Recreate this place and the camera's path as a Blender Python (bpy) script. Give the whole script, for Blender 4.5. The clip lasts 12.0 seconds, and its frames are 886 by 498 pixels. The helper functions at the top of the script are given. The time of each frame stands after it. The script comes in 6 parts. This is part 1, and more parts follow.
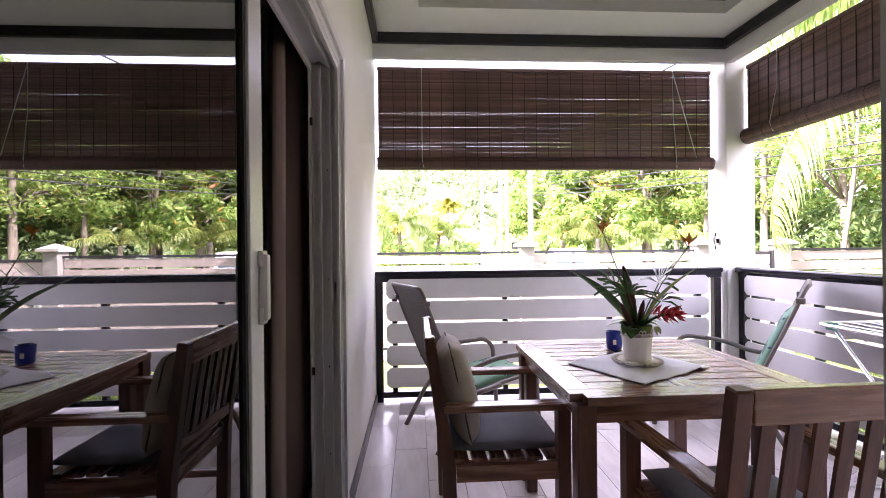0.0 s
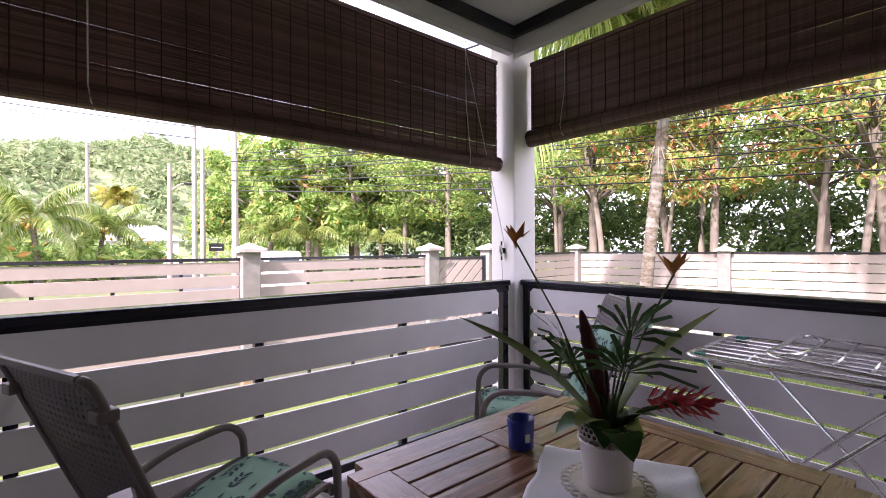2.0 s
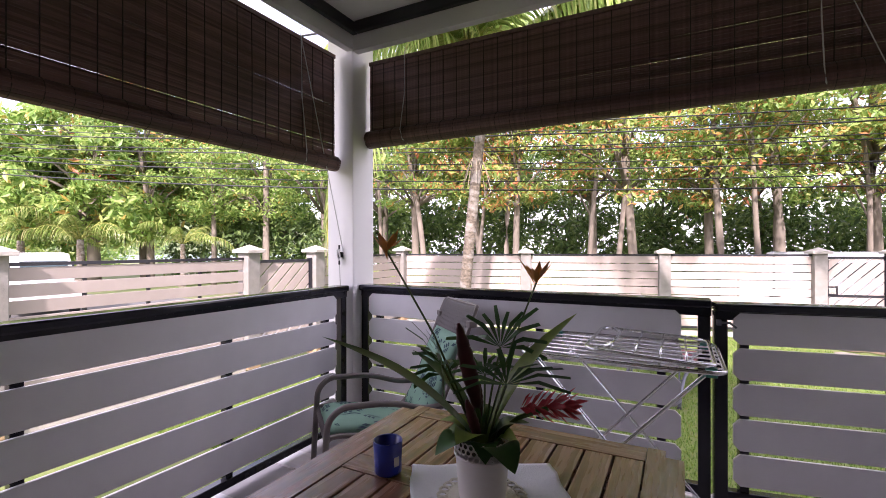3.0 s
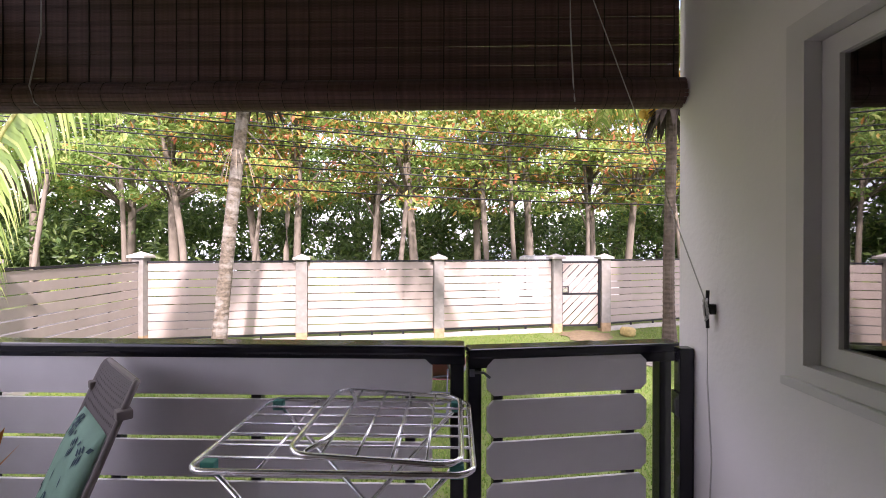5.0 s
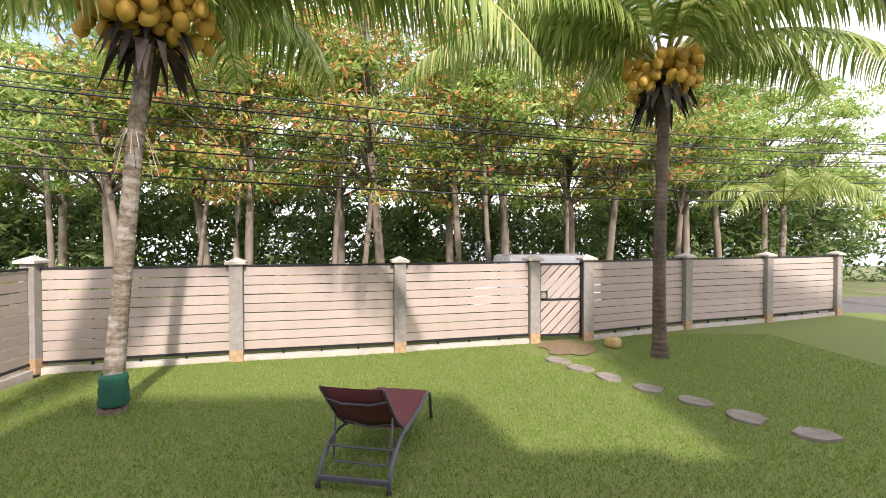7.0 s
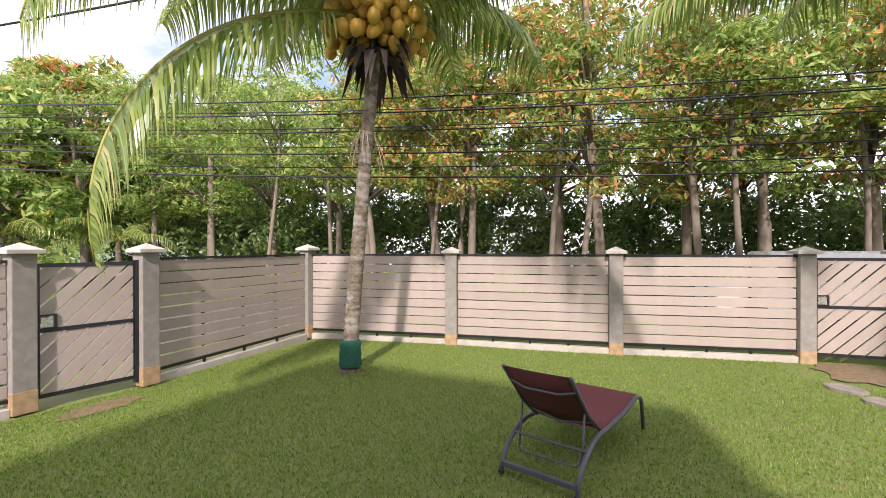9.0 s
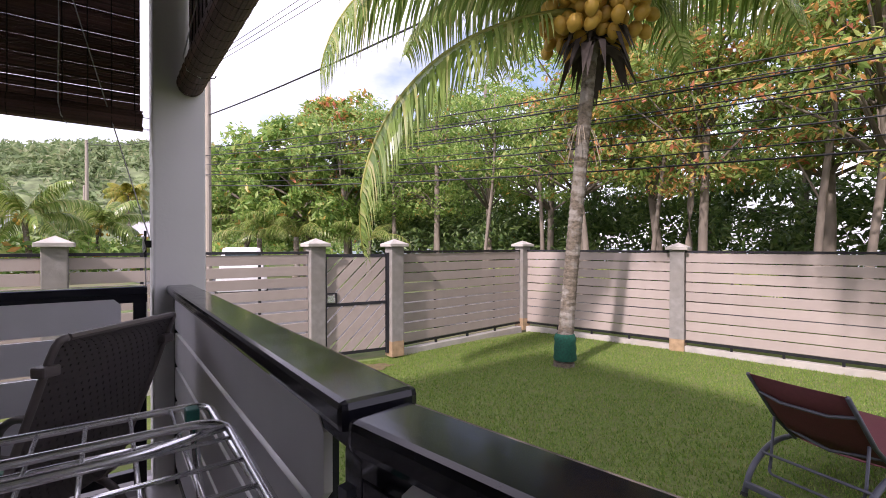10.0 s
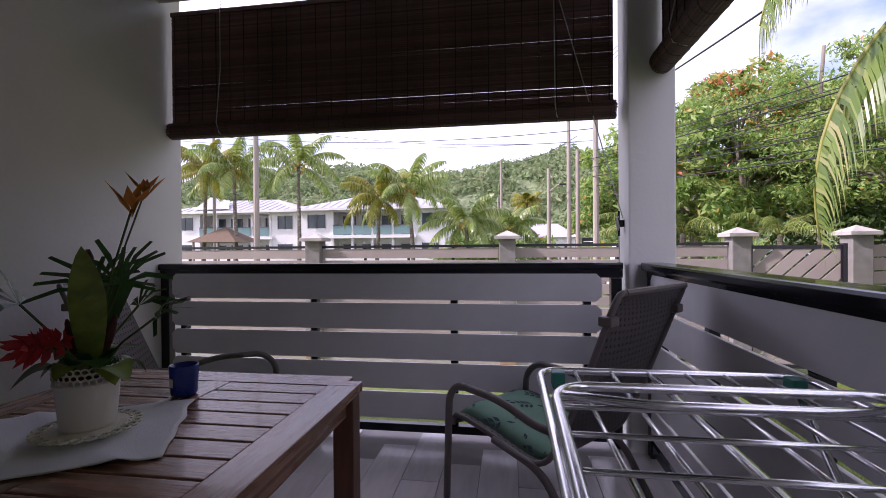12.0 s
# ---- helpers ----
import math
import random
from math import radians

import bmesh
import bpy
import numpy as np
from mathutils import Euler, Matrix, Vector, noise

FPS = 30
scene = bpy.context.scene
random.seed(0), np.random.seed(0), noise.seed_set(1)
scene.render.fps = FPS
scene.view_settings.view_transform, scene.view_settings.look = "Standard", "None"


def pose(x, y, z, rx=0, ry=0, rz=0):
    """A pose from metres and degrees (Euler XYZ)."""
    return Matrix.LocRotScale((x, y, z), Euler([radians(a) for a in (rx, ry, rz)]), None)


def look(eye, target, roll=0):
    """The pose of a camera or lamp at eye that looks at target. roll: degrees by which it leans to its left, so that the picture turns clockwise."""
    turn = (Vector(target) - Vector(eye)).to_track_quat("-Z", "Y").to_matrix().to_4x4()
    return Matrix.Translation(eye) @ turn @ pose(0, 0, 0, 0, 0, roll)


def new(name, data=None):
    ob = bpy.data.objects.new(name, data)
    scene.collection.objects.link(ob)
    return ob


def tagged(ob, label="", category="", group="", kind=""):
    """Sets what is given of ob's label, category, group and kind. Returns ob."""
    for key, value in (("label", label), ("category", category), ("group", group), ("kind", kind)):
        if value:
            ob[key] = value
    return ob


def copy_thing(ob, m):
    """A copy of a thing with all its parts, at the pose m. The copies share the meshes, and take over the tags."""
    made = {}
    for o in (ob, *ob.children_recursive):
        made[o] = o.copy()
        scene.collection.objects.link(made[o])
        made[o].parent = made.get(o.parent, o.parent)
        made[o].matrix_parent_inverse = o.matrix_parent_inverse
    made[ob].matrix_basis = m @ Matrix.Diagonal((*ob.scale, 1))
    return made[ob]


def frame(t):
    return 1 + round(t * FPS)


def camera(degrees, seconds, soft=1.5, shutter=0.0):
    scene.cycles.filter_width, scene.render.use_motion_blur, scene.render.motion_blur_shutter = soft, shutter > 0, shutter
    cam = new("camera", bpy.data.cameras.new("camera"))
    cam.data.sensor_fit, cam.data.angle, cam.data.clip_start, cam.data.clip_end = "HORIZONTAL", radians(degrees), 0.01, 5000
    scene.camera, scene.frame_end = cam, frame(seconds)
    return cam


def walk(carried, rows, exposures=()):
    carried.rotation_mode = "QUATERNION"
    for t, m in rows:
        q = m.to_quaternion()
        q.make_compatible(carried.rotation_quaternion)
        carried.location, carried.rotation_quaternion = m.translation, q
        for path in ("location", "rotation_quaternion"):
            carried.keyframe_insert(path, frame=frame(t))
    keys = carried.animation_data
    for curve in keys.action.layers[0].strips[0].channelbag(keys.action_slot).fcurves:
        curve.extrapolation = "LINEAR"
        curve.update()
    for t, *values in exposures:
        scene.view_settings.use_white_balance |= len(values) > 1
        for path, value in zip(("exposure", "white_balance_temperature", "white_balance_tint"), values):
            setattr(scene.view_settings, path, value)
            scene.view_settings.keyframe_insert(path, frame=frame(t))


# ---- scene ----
cam = camera(89.0, 12.0, soft=0.9)
PATH = [
    (0, (0.283, 0.345, 1.284), (0.403, 2.341, 1.284), -0.6),
    (0.5, (0.302, 0.774, 1.312), (0.626, 2.747, 1.311), -0.6),
    (1, (0.327, 1.188, 1.334), (0.952, 3.088, 1.335), -0.6),
    (1.5, (0.32, 1.505, 1.341), (1.256, 3.273, 1.34), -0.5),
    (2, (0.26, 1.753, 1.355), (1.549, 3.282, 1.35), -0.3),
    (2.5, (0.237, 1.86, 1.37), (1.794, 3.116, 1.363), -0.3),
    (3, (0.266, 1.92, 1.378), (2.039, 2.846, 1.375), -0.1),
    (3.5, (0.321, 1.949, 1.414), (2.219, 2.578, 1.409), -0.3),
    (3.7, (0.361, 1.953, 1.427), (2.292, 2.474, 1.424), -0.2),
    (5.3, (1.255, 1.775, 1.56), (3.255, 1.792, 1.55), 0.1),
    (5.5, (1.363, 1.762, 1.581), (3.363, 1.765, 1.568), 0.1),
    (6, (1.776, 1.684, 1.626), (3.776, 1.638, 1.605), -0.2),
    (6.5, (2.21, 1.605, 1.712), (4.209, 1.546, 1.678), 0.0),
    (6.7, (2.335, 1.562, 1.72), (4.334, 1.508, 1.684), 0.0),
    (8.3, (3.044, 1.243, 1.459), (5.011, 1.603, 1.444), -0.1),
    (8.5, (3.036, 1.228, 1.433), (4.97, 1.739, 1.42), -0.1),
    (9, (2.98, 1.213, 1.383), (4.758, 2.128, 1.373), -0.1),
    (9.5, (2.91, 1.232, 1.321), (4.457, 2.499, 1.316), -0.2),
    (10, (2.786, 1.175, 1.32), (3.979, 2.78, 1.306), 0.0),
    (10.5, (2.684, 1.234, 1.274), (3.476, 3.07, 1.27), -0.3),
    (11, (2.576, 1.295, 1.249), (2.911, 3.266, 1.248), -0.3),
    (11.5, (2.494, 1.257, 1.246), (2.452, 3.256, 1.225), -0.4),
    (12, (2.306, 1.385, 1.2), (2.013, 3.364, 1.19), -0.5),
]
walk(cam, [(t, look(eye, target, roll)) for t, eye, target, roll in PATH],
     exposures=[(0.0, 3.3, 6200, 37), (0.5, 2.98, 6200, 37), (1.0, 2.55, 6200, 37), (1.5, 2.17, 6200, 36), (2.5, 1.74, 6230, 35), (3.5, 1.74, 6280, 34), (5.5, 1.52, 6380, 32), (6.5, 1.10, 6650, 20), (8.5, 0.82, 6680, 21), (9.0, 0.75, 6660, 22), (10.0, 0.56, 6250, 30), (11.0, 0.52, 5960, 36), (12.0, 0.57, 5920, 35)])

# ---- world, sun ----
SUN_DIR = Vector((1.0, 0.30, -0.85)).normalized()      # the way the light travels
world = bpy.data.worlds.new("world")
scene.world = world
world.use_nodes = True
wn, wl = world.node_tree.nodes, world.node_tree.links
sky = wn.new("ShaderNodeTexSky")
sky.sky_type = 'NISHITA'
sky.sun_disc = False
sky.sun_elevation = math.asin(-SUN_DIR.z)
sky.sun_rotation = math.atan2(-SUN_DIR.x, -SUN_DIR.y)
sky.dust_density = 2.5
gain = wn.new("ShaderNodeVectorMath"); gain.operation = 'SCALE'; gain.inputs[3].default_value = 0.16
wl.new(sky.outputs[0], gain.inputs[0])
wco = wn.new("ShaderNodeTexCoord")
wmap = wn.new("ShaderNodeMapping"); wmap.inputs["Scale"].default_value = (1.6, 1.6, 3.2)
wl.new(wco.outputs["Generated"], wmap.inputs[0])
wnoise = wn.new("ShaderNodeTexNoise"); wnoise.inputs["Scale"].default_value = 1.7; wnoise.inputs["Detail"].default_value = 7
wl.new(wmap.outputs[0], wnoise.inputs[0])
wramp = wn.new("ShaderNodeValToRGB")
wramp.color_ramp.elements[0].position, wramp.color_ramp.elements[1].position = 0.32, 0.62
wl.new(wnoise.outputs[0], wramp.inputs[0])
wmix = wn.new("ShaderNodeMixRGB")
wmix.inputs[2].default_value = (1.36, 1.33, 1.36, 1)
wl.new(wramp.outputs[0], wmix.inputs[0])
wl.new(gain.outputs[0], wmix.inputs[1])
wl.new(wmix.outputs[0], wn["Background"].inputs[0])
wn["Background"].inputs[1].default_value = 1.0
sun_data = bpy.data.lights.new("sun", 'SUN')
sun_data.energy, sun_data.angle, sun_data.color = 3.3, radians(2), (1.0, 0.93, 0.82)
sun = new("sun", sun_data)
sun.matrix_world = look((0, 0, 30), Vector((0, 0, 30)) + SUN_DIR)


# ---- materials ----
def mat(name, color, rough=0.6, metal=0.0, vary=0.12, scale=6.0, bump=0.0, bump_scale=60.0, second=None, spec=0.5,
        stretch=(1, 1, 1), piece=0.0, transl=0.0, coord="Object", second_at=(0.45, 0.7), coat=0.0):
    m = bpy.data.materials.new(name)
    m.use_nodes = True
    n, l = m.node_tree.nodes, m.node_tree.links
    b = n["Principled BSDF"]
    b.inputs["Roughness"].default_value = rough
    b.inputs["Metallic"].default_value = metal
    b.inputs["Specular IOR Level"].default_value = spec
    b.inputs["Coat Weight"].default_value = coat
    co = n.new("ShaderNodeTexCoord")
    mp = n.new("ShaderNodeMapping"); mp.inputs["Scale"].default_value = stretch
    l.new(co.outputs[coord], mp.inputs[0])
    tex = n.new("ShaderNodeTexNoise"); tex.inputs["Scale"].default_value = scale; tex.inputs["Detail"].default_value = 6
    l.new(mp.outputs[0], tex.inputs[0])
    rp = n.new("ShaderNodeValToRGB")
    c = Vector(color)
    lo, hi = c * (1 - vary), c * (1 + vary)
    rp.color_ramp.elements[0].position, rp.color_ramp.elements[1].position = 0.3, 0.7
    rp.color_ramp.elements[0].color = (*lo, 1); rp.color_ramp.elements[1].color = (*[min(v, 1) for v in hi], 1)
    l.new(tex.outputs[0], rp.inputs[0])
    out = rp.outputs[0]
    if second:
        t2 = n.new("ShaderNodeTexNoise"); t2.inputs["Scale"].default_value = scale * 0.23; t2.inputs["Detail"].default_value = 4
        l.new(mp.outputs[0], t2.inputs[0])
        r2 = n.new("ShaderNodeValToRGB")
        r2.color_ramp.elements[0].position, r2.color_ramp.elements[1].position = second_at
        l.new(t2.outputs[0], r2.inputs[0])
        mx = n.new("ShaderNodeMixRGB"); mx.inputs[2].default_value = (*second, 1)
        l.new(r2.outputs[0], mx.inputs[0]); l.new(out, mx.inputs[1])
        out = mx.outputs[0]
    if piece:
        oi = n.new("ShaderNodeObjectInfo")
        mr = n.new("ShaderNodeMapRange"); mr.inputs[3].default_value = 1 - piece; mr.inputs[4].default_value = 1 + piece
        l.new(oi.outputs["Random"], mr.inputs[0])
        vm = n.new("ShaderNodeVectorMath"); vm.operation = 'SCALE'
        l.new(out, vm.inputs[0]); l.new(mr.outputs[0], vm.inputs[3])
        out = vm.outputs[0]
    l.new(out, b.inputs["Base Color"])
    rr = n.new("ShaderNodeMapRange"); rr.inputs[3].default_value = max(rough - 0.08, 0.02); rr.inputs[4].default_value = min(rough + 0.1, 1)
    l.new(tex.outputs[0], rr.inputs[0]); l.new(rr.outputs[0], b.inputs["Roughness"])
    if bump:
        t3 = n.new("ShaderNodeTexNoise"); t3.inputs["Scale"].default_value = bump_scale; t3.inputs["Detail"].default_value = 4
        l.new(mp.outputs[0], t3.inputs[0])
        bp = n.new("ShaderNodeBump"); bp.inputs["Strength"].default_value = bump; bp.inputs["Distance"].default_value = 0.01
        l.new(t3.outputs[0], bp.inputs["Height"]); l.new(bp.outputs[0], b.inputs["Normal"])
    if transl:
        tr = n.new("ShaderNodeBsdfTranslucent"); l.new(out, tr.inputs[0])
        ms = n.new("ShaderNodeMixShader"); ms.inputs[0].default_value = transl
        l.new(b.outputs[0], ms.inputs[1]); l.new(tr.outputs[0], ms.inputs[2])
        l.new(ms.outputs[0], n["Material Output"].inputs[0])
    return m


def leaf_mat(name, colours, rough=0.45, transl=0.35):
    """Leaf colours picked leaf by leaf."""
    m = mat(name, colours[0][1], rough, transl=transl)
    n, l = m.node_tree.nodes, m.node_tree.links
    b = n["Principled BSDF"]
    g = n.new("ShaderNodeNewGeometry")
    rp = n.new("ShaderNodeValToRGB")
    rp.color_ramp.interpolation = 'LINEAR'
    els = rp.color_ramp.elements
    els[0].position, els[0].color = colours[0][0], (*colours[0][1], 1)
    els[1].position, els[1].color = colours[-1][0], (*colours[-1][1], 1)
    for p, c in colours[1:-1]:
        e = els.new(p); e.color = (*c, 1)
    l.new(g.outputs["Random Per Island"], rp.inputs[0])
    l.new(rp.outputs[0], b.inputs["Base Color"])
    for nd in n:
        if nd.type == 'BSDF_TRANSLUCENT':
            l.new(rp.outputs[0], nd.inputs[0])
    return m


def glass_mat(name, tint=(0.9, 0.95, 0.95), clear=0.8):
    """Window pane: mostly clear, with real mirror gloss by Fresnel."""
    m = bpy.data.materials.new(name); m.use_nodes = True
    n, l = m.node_tree.nodes, m.node_tree.links
    n.remove(n["Principled BSDF"])
    tr = n.new("ShaderNodeBsdfTransparent"); tr.inputs[0].default_value = (*[v * clear for v in tint], 1)
    gl = n.new("ShaderNodeBsdfGlossy"); gl.inputs["Roughness"].default_value = 0.01
    fr = n.new("ShaderNodeFresnel"); fr.inputs[0].default_value = 4.2
    ms = n.new("ShaderNodeMixShader")
    l.new(fr.outputs[0], ms.inputs[0]); l.new(tr.outputs[0], ms.inputs[1]); l.new(gl.outputs[0], ms.inputs[2])
    l.new(ms.outputs[0], n["Material Output"].inputs[0])
    return m


WALL = mat("wall_paint", (0.84, 0.83, 0.82), 0.75, vary=0.025, scale=3, bump=0.15, bump_scale=45, second=(0.79, 0.78, 0.77), second_at=(0.5, 0.85))
CEIL = mat("ceiling_paint", (0.87, 0.86, 0.84), 0.8, vary=0.02, scale=2, bump=0.06, bump_scale=80)
DARK = mat("black_gloss_paint", (0.013, 0.013, 0.019), 0.13, vary=0.12, scale=9, bump=0.02, bump_scale=30, spec=0.4, second=(0.022, 0.022, 0.03), second_at=(0.55, 0.8))
DARKTRIM = mat("black_trim", (0.015, 0.015, 0.02), 0.35, vary=0.2)
BOARD = mat("grey_white_board", (0.73, 0.72, 0.74), 0.42, vary=0.04, scale=5, bump=0.05, bump_scale=50, piece=0.03, second=(0.67, 0.66, 0.67), second_at=(0.5, 0.8))
TILE = mat("floor_tile", (0.68, 0.64, 0.65), 0.22, vary=0.10, scale=4, stretch=(6, 1, 1), piece=0.09, second=(0.75, 0.71, 0.71), bump=0.03, bump_scale=30)
GROUT = mat("tile_grout", (0.36, 0.34, 0.34), 0.9, vary=0.1)
DARKTILE = mat("dark_skirting", (0.07, 0.065, 0.07), 0.4, vary=0.15)
SLABCON = mat("concrete_edge", (0.42, 0.40, 0.38), 0.85, vary=0.15, scale=8, bump=0.3)
REED = mat("dark_bamboo", (0.135, 0.07, 0.06), 0.55, vary=0.35, scale=5, stretch=(0.6, 9, 9), piece=0.4, transl=0.12, bump=0.2, bump_scale=40)
REED_E = mat("dark_bamboo_side", (0.13, 0.07, 0.062), 0.55, vary=0.35, scale=5, stretch=(9, 0.6, 9), piece=0.35, transl=0.1, bump=0.2, bump_scale=40)
STRING = mat("blind_string", (0.025, 0.015, 0.012), 0.8)
CORD = mat("pale_cord", (0.55, 0.54, 0.52), 0.8, vary=0.1, scale=200)
METAL = mat("steel_hook", (0.6, 0.6, 0.6), 0.35, metal=1.0)
WOODG = (1, 12, 12)
TEAK = mat("oiled_teak", (0.25, 0.125, 0.08), 0.26, vary=0.45, scale=3.2, stretch=(1.2, 14, 14), piece=0.22, bump=0.12, bump_scale=14, second=(0.32, 0.18, 0.125), second_at=(0.5, 0.75), coat=0.15)
TEAK_Y = mat("oiled_teak_cross", (0.25, 0.125, 0.08), 0.26, vary=0.45, scale=3.2, stretch=(14, 1.2, 14), piece=0.18, bump=0.12, bump_scale=14, second=(0.32, 0.18, 0.125), second_at=(0.5, 0.75), coat=0.15)
TEAK_D = mat("dark_teak", (0.125, 0.052, 0.03), 0.32, vary=0.4, scale=3, stretch=(10, 10, 1.2), piece=0.15, bump=0.1, bump_scale=14)
FENCEB = mat("cream_fence_board", (0.385, 0.33, 0.30), 0.6, vary=0.06, scale=3, piece=0.05, bump=0.08, bump_scale=30, second=(0.33, 0.275, 0.245), second_at=(0.5, 0.8))
CONC = mat("grey_concrete", (0.25, 0.24, 0.225), 0.85, vary=0.2, scale=7, bump=0.35, bump_scale=30, second=(0.24, 0.225, 0.2), second_at=(0.45, 0.7))
CONCL = mat("pale_concrete", (0.44, 0.42, 0.39), 0.85, vary=0.15, scale=6, bump=0.3, bump_scale=30, second=(0.42, 0.38, 0.33))
WEAVE = mat("grey_brown_weave", (0.09, 0.078, 0.075), 0.5, vary=0.12, scale=20)
PLASTIC = mat("taupe_plastic", (0.165, 0.143, 0.135), 0.45, vary=0.08, scale=12)
GREENC = mat("green_cushion", (0.20, 0.36, 0.27), 0.85, vary=0.10, scale=9, bump=0.15, bump_scale=200)
GREEND = mat("dark_green_cushion_side", (0.045, 0.085, 0.05), 0.85, vary=0.15)
LEAFPR = mat("navy_leaf_print", (0.035, 0.075, 0.095), 0.85)
GREYC = mat("grey_seat_pad", (0.19, 0.20, 0.235), 0.85, vary=0.12, scale=8, bump=0.2, bump_scale=150)
PILLOW = mat("taupe_pillow", (0.44, 0.40, 0.36), 0.9, vary=0.12, scale=10, bump=0.3, bump_scale=160)
CHROME = mat("aluminium_tube", (0.85, 0.85, 0.87), 0.22, metal=0.95, vary=0.06, scale=20)
TEAL = mat("teal_plastic", (0.03, 0.22, 0.17), 0.4)
CERAM = mat("white_enamel", (0.84, 0.79, 0.78), 0.3, vary=0.03)
CLOTH = mat("white_linen", (0.84, 0.84, 0.90), 0.9, vary=0.05, scale=6, bump=0.25, bump_scale=250)
LACE = mat("cream_lace", (0.74, 0.71, 0.63), 0.9, bump=0.4, bump_scale=200)
BLUE = mat("blue_glaze", (0.02, 0.04, 0.30), 0.25, vary=0.06)
WHITEFR = mat("white_aluminium", (0.70, 0.70, 0.69), 0.35, vary=0.03)
GLASS = glass_mat("door_glass", (0.75, 0.8, 0.85), 0.5)
CURTAIN = mat("brown_curtain", (0.27, 0.20, 0.18), 0.9, vary=0.15, scale=6, stretch=(1, 1, 0.2))
ROOMW = mat("room_wall", (0.78, 0.75, 0.73), 0.8, vary=0.05)
GRASS_SOIL = mat("lawn_soil", (0.125, 0.175, 0.036), 0.95, vary=0.3, scale=30, second=(0.15, 0.17, 0.055), bump=0.5, bump_scale=120)
GROUND = mat("far_ground", (0.10, 0.14, 0.04), 0.95, vary=0.3, scale=3, second=(0.17, 0.14, 0.09))
BLADE = leaf_mat("grass_blade", [(0.0, (0.10, 0.20, 0.028)), (0.5, (0.175, 0.30, 0.045)), (0.85, (0.27, 0.37, 0.07)), (1.0, (0.40, 0.37, 0.15))], 0.5, 0.4)
ASPHALT = mat("asphalt", (0.10, 0.10, 0.10), 0.9, vary=0.2, scale=12, bump=0.3, bump_scale=100, second=(0.14, 0.135, 0.13))
BARK = mat("palm_bark", (0.15, 0.125, 0.095), 0.9, vary=0.45, scale=17, stretch=(1, 1, 1.6), bump=0.9, bump_scale=30, second=(0.26, 0.24, 0.21), second_at=(0.49, 0.6))
BARKD = mat("dark_palm_bark", (0.085, 0.065, 0.05), 0.9, vary=0.35, scale=9, bump=0.8, bump_scale=25, second=(0.14, 0.115, 0.09))
TRUNK = mat("tree_bark", (0.21, 0.18, 0.145), 0.9, vary=0.3, scale=3, stretch=(1, 1, 0.35), bump=0.6, bump_scale=12, second=(0.13, 0.11, 0.085))
COCO = mat("yellow_coconut", (0.58, 0.35, 0.055), 0.5, vary=0.25, scale=5, second=(0.44, 0.29, 0.05), piece=0.15)
HUSK = mat("dry_sheath", (0.055, 0.042, 0.038), 0.8, vary=0.3, scale=10)
DRYFIB = mat("dry_fibre", (0.40, 0.33, 0.25), 0.8, vary=0.2)
FROND = leaf_mat("palm_leaflet", [(0.0, (0.13, 0.22, 0.045)), (0.5, (0.25, 0.36, 0.08)), (0.8, (0.38, 0.45, 0.14)), (1.0, (0.52, 0.50, 0.22))], 0.3, 0.45)
FRONDY = leaf_mat("yellowing_palm_leaflet", [(0.0, (0.13, 0.20, 0.02)), (0.5, (0.27, 0.28, 0.03)), (1.0, (0.42, 0.34, 0.06))], 0.45, 0.35)
RACHIS = mat("palm_rachis", (0.26, 0.27, 0.06), 0.5)
LEAVES = leaf_mat("almond_leaves", [(0.0, (0.14, 0.25, 0.06)), (0.4, (0.24, 0.39, 0.09)), (0.75, (0.40, 0.52, 0.15)), (0.965, (0.48, 0.54, 0.18)), (0.985, (0.60, 0.41, 0.096)), (1.0, (0.58, 0.24, 0.084))], 0.4, 0.5)
LEAVES_R = leaf_mat("turning_almond_leaves", [(0.0, (0.14, 0.24, 0.05)), (0.40, (0.27, 0.40, 0.09)), (0.68, (0.45, 0.53, 0.16)), (0.74, (0.66, 0.50, 0.14)), (0.87, (0.68, 0.32, 0.11)), (1.0, (0.60, 0.20, 0.13))], 0.4, 0.5)
# darker copy of the leaf greens, standing in for shade under the belt
LEAVES_D = leaf_mat("shade_darkened_leaves", [(0.0, (0.07, 0.13, 0.045)), (0.6, (0.13, 0.21, 0.06)), (1.0, (0.21, 0.29, 0.09))], 0.4, 0.45)
WIRE = mat("black_cable", (0.02, 0.02, 0.022), 0.5)
POLE = mat("weathered_pole", (0.34, 0.30, 0.25), 0.85, vary=0.15, scale=3, stretch=(4, 4, 0.4))
MAROON = mat("maroon_mesh_fabric", (0.165, 0.045, 0.055), 0.7, vary=0.1, scale=30, bump=0.2, bump_scale=300, transl=0.15)
GREYMET = mat("slate_grey_metal", (0.085, 0.09, 0.115), 0.4, vary=0.1)
TEALWRAP = mat("green_netting", (0.006, 0.085, 0.055), 0.8, vary=0.3, scale=30, bump=0.6, bump_scale=60)
STONEY = mat("yellow_stone", (0.48, 0.37, 0.16), 0.9, vary=0.2, scale=14, bump=0.6, bump_scale=30)
PAVER = mat("grey_stepping_stone", (0.21, 0.19, 0.165), 0.9, vary=0.25, scale=9, bump=0.4, bump_scale=40)
HOUSEW = mat("villa_white", (0.80, 0.80, 0.79), 0.7, vary=0.03)
ROOFM = mat("villa_grey_roof", (0.42, 0.41, 0.43), 0.5, vary=0.06)
WINDK = mat("dark_window_glass", (0.06, 0.09, 0.10), 0.1, vary=0.2, scale=0.5)
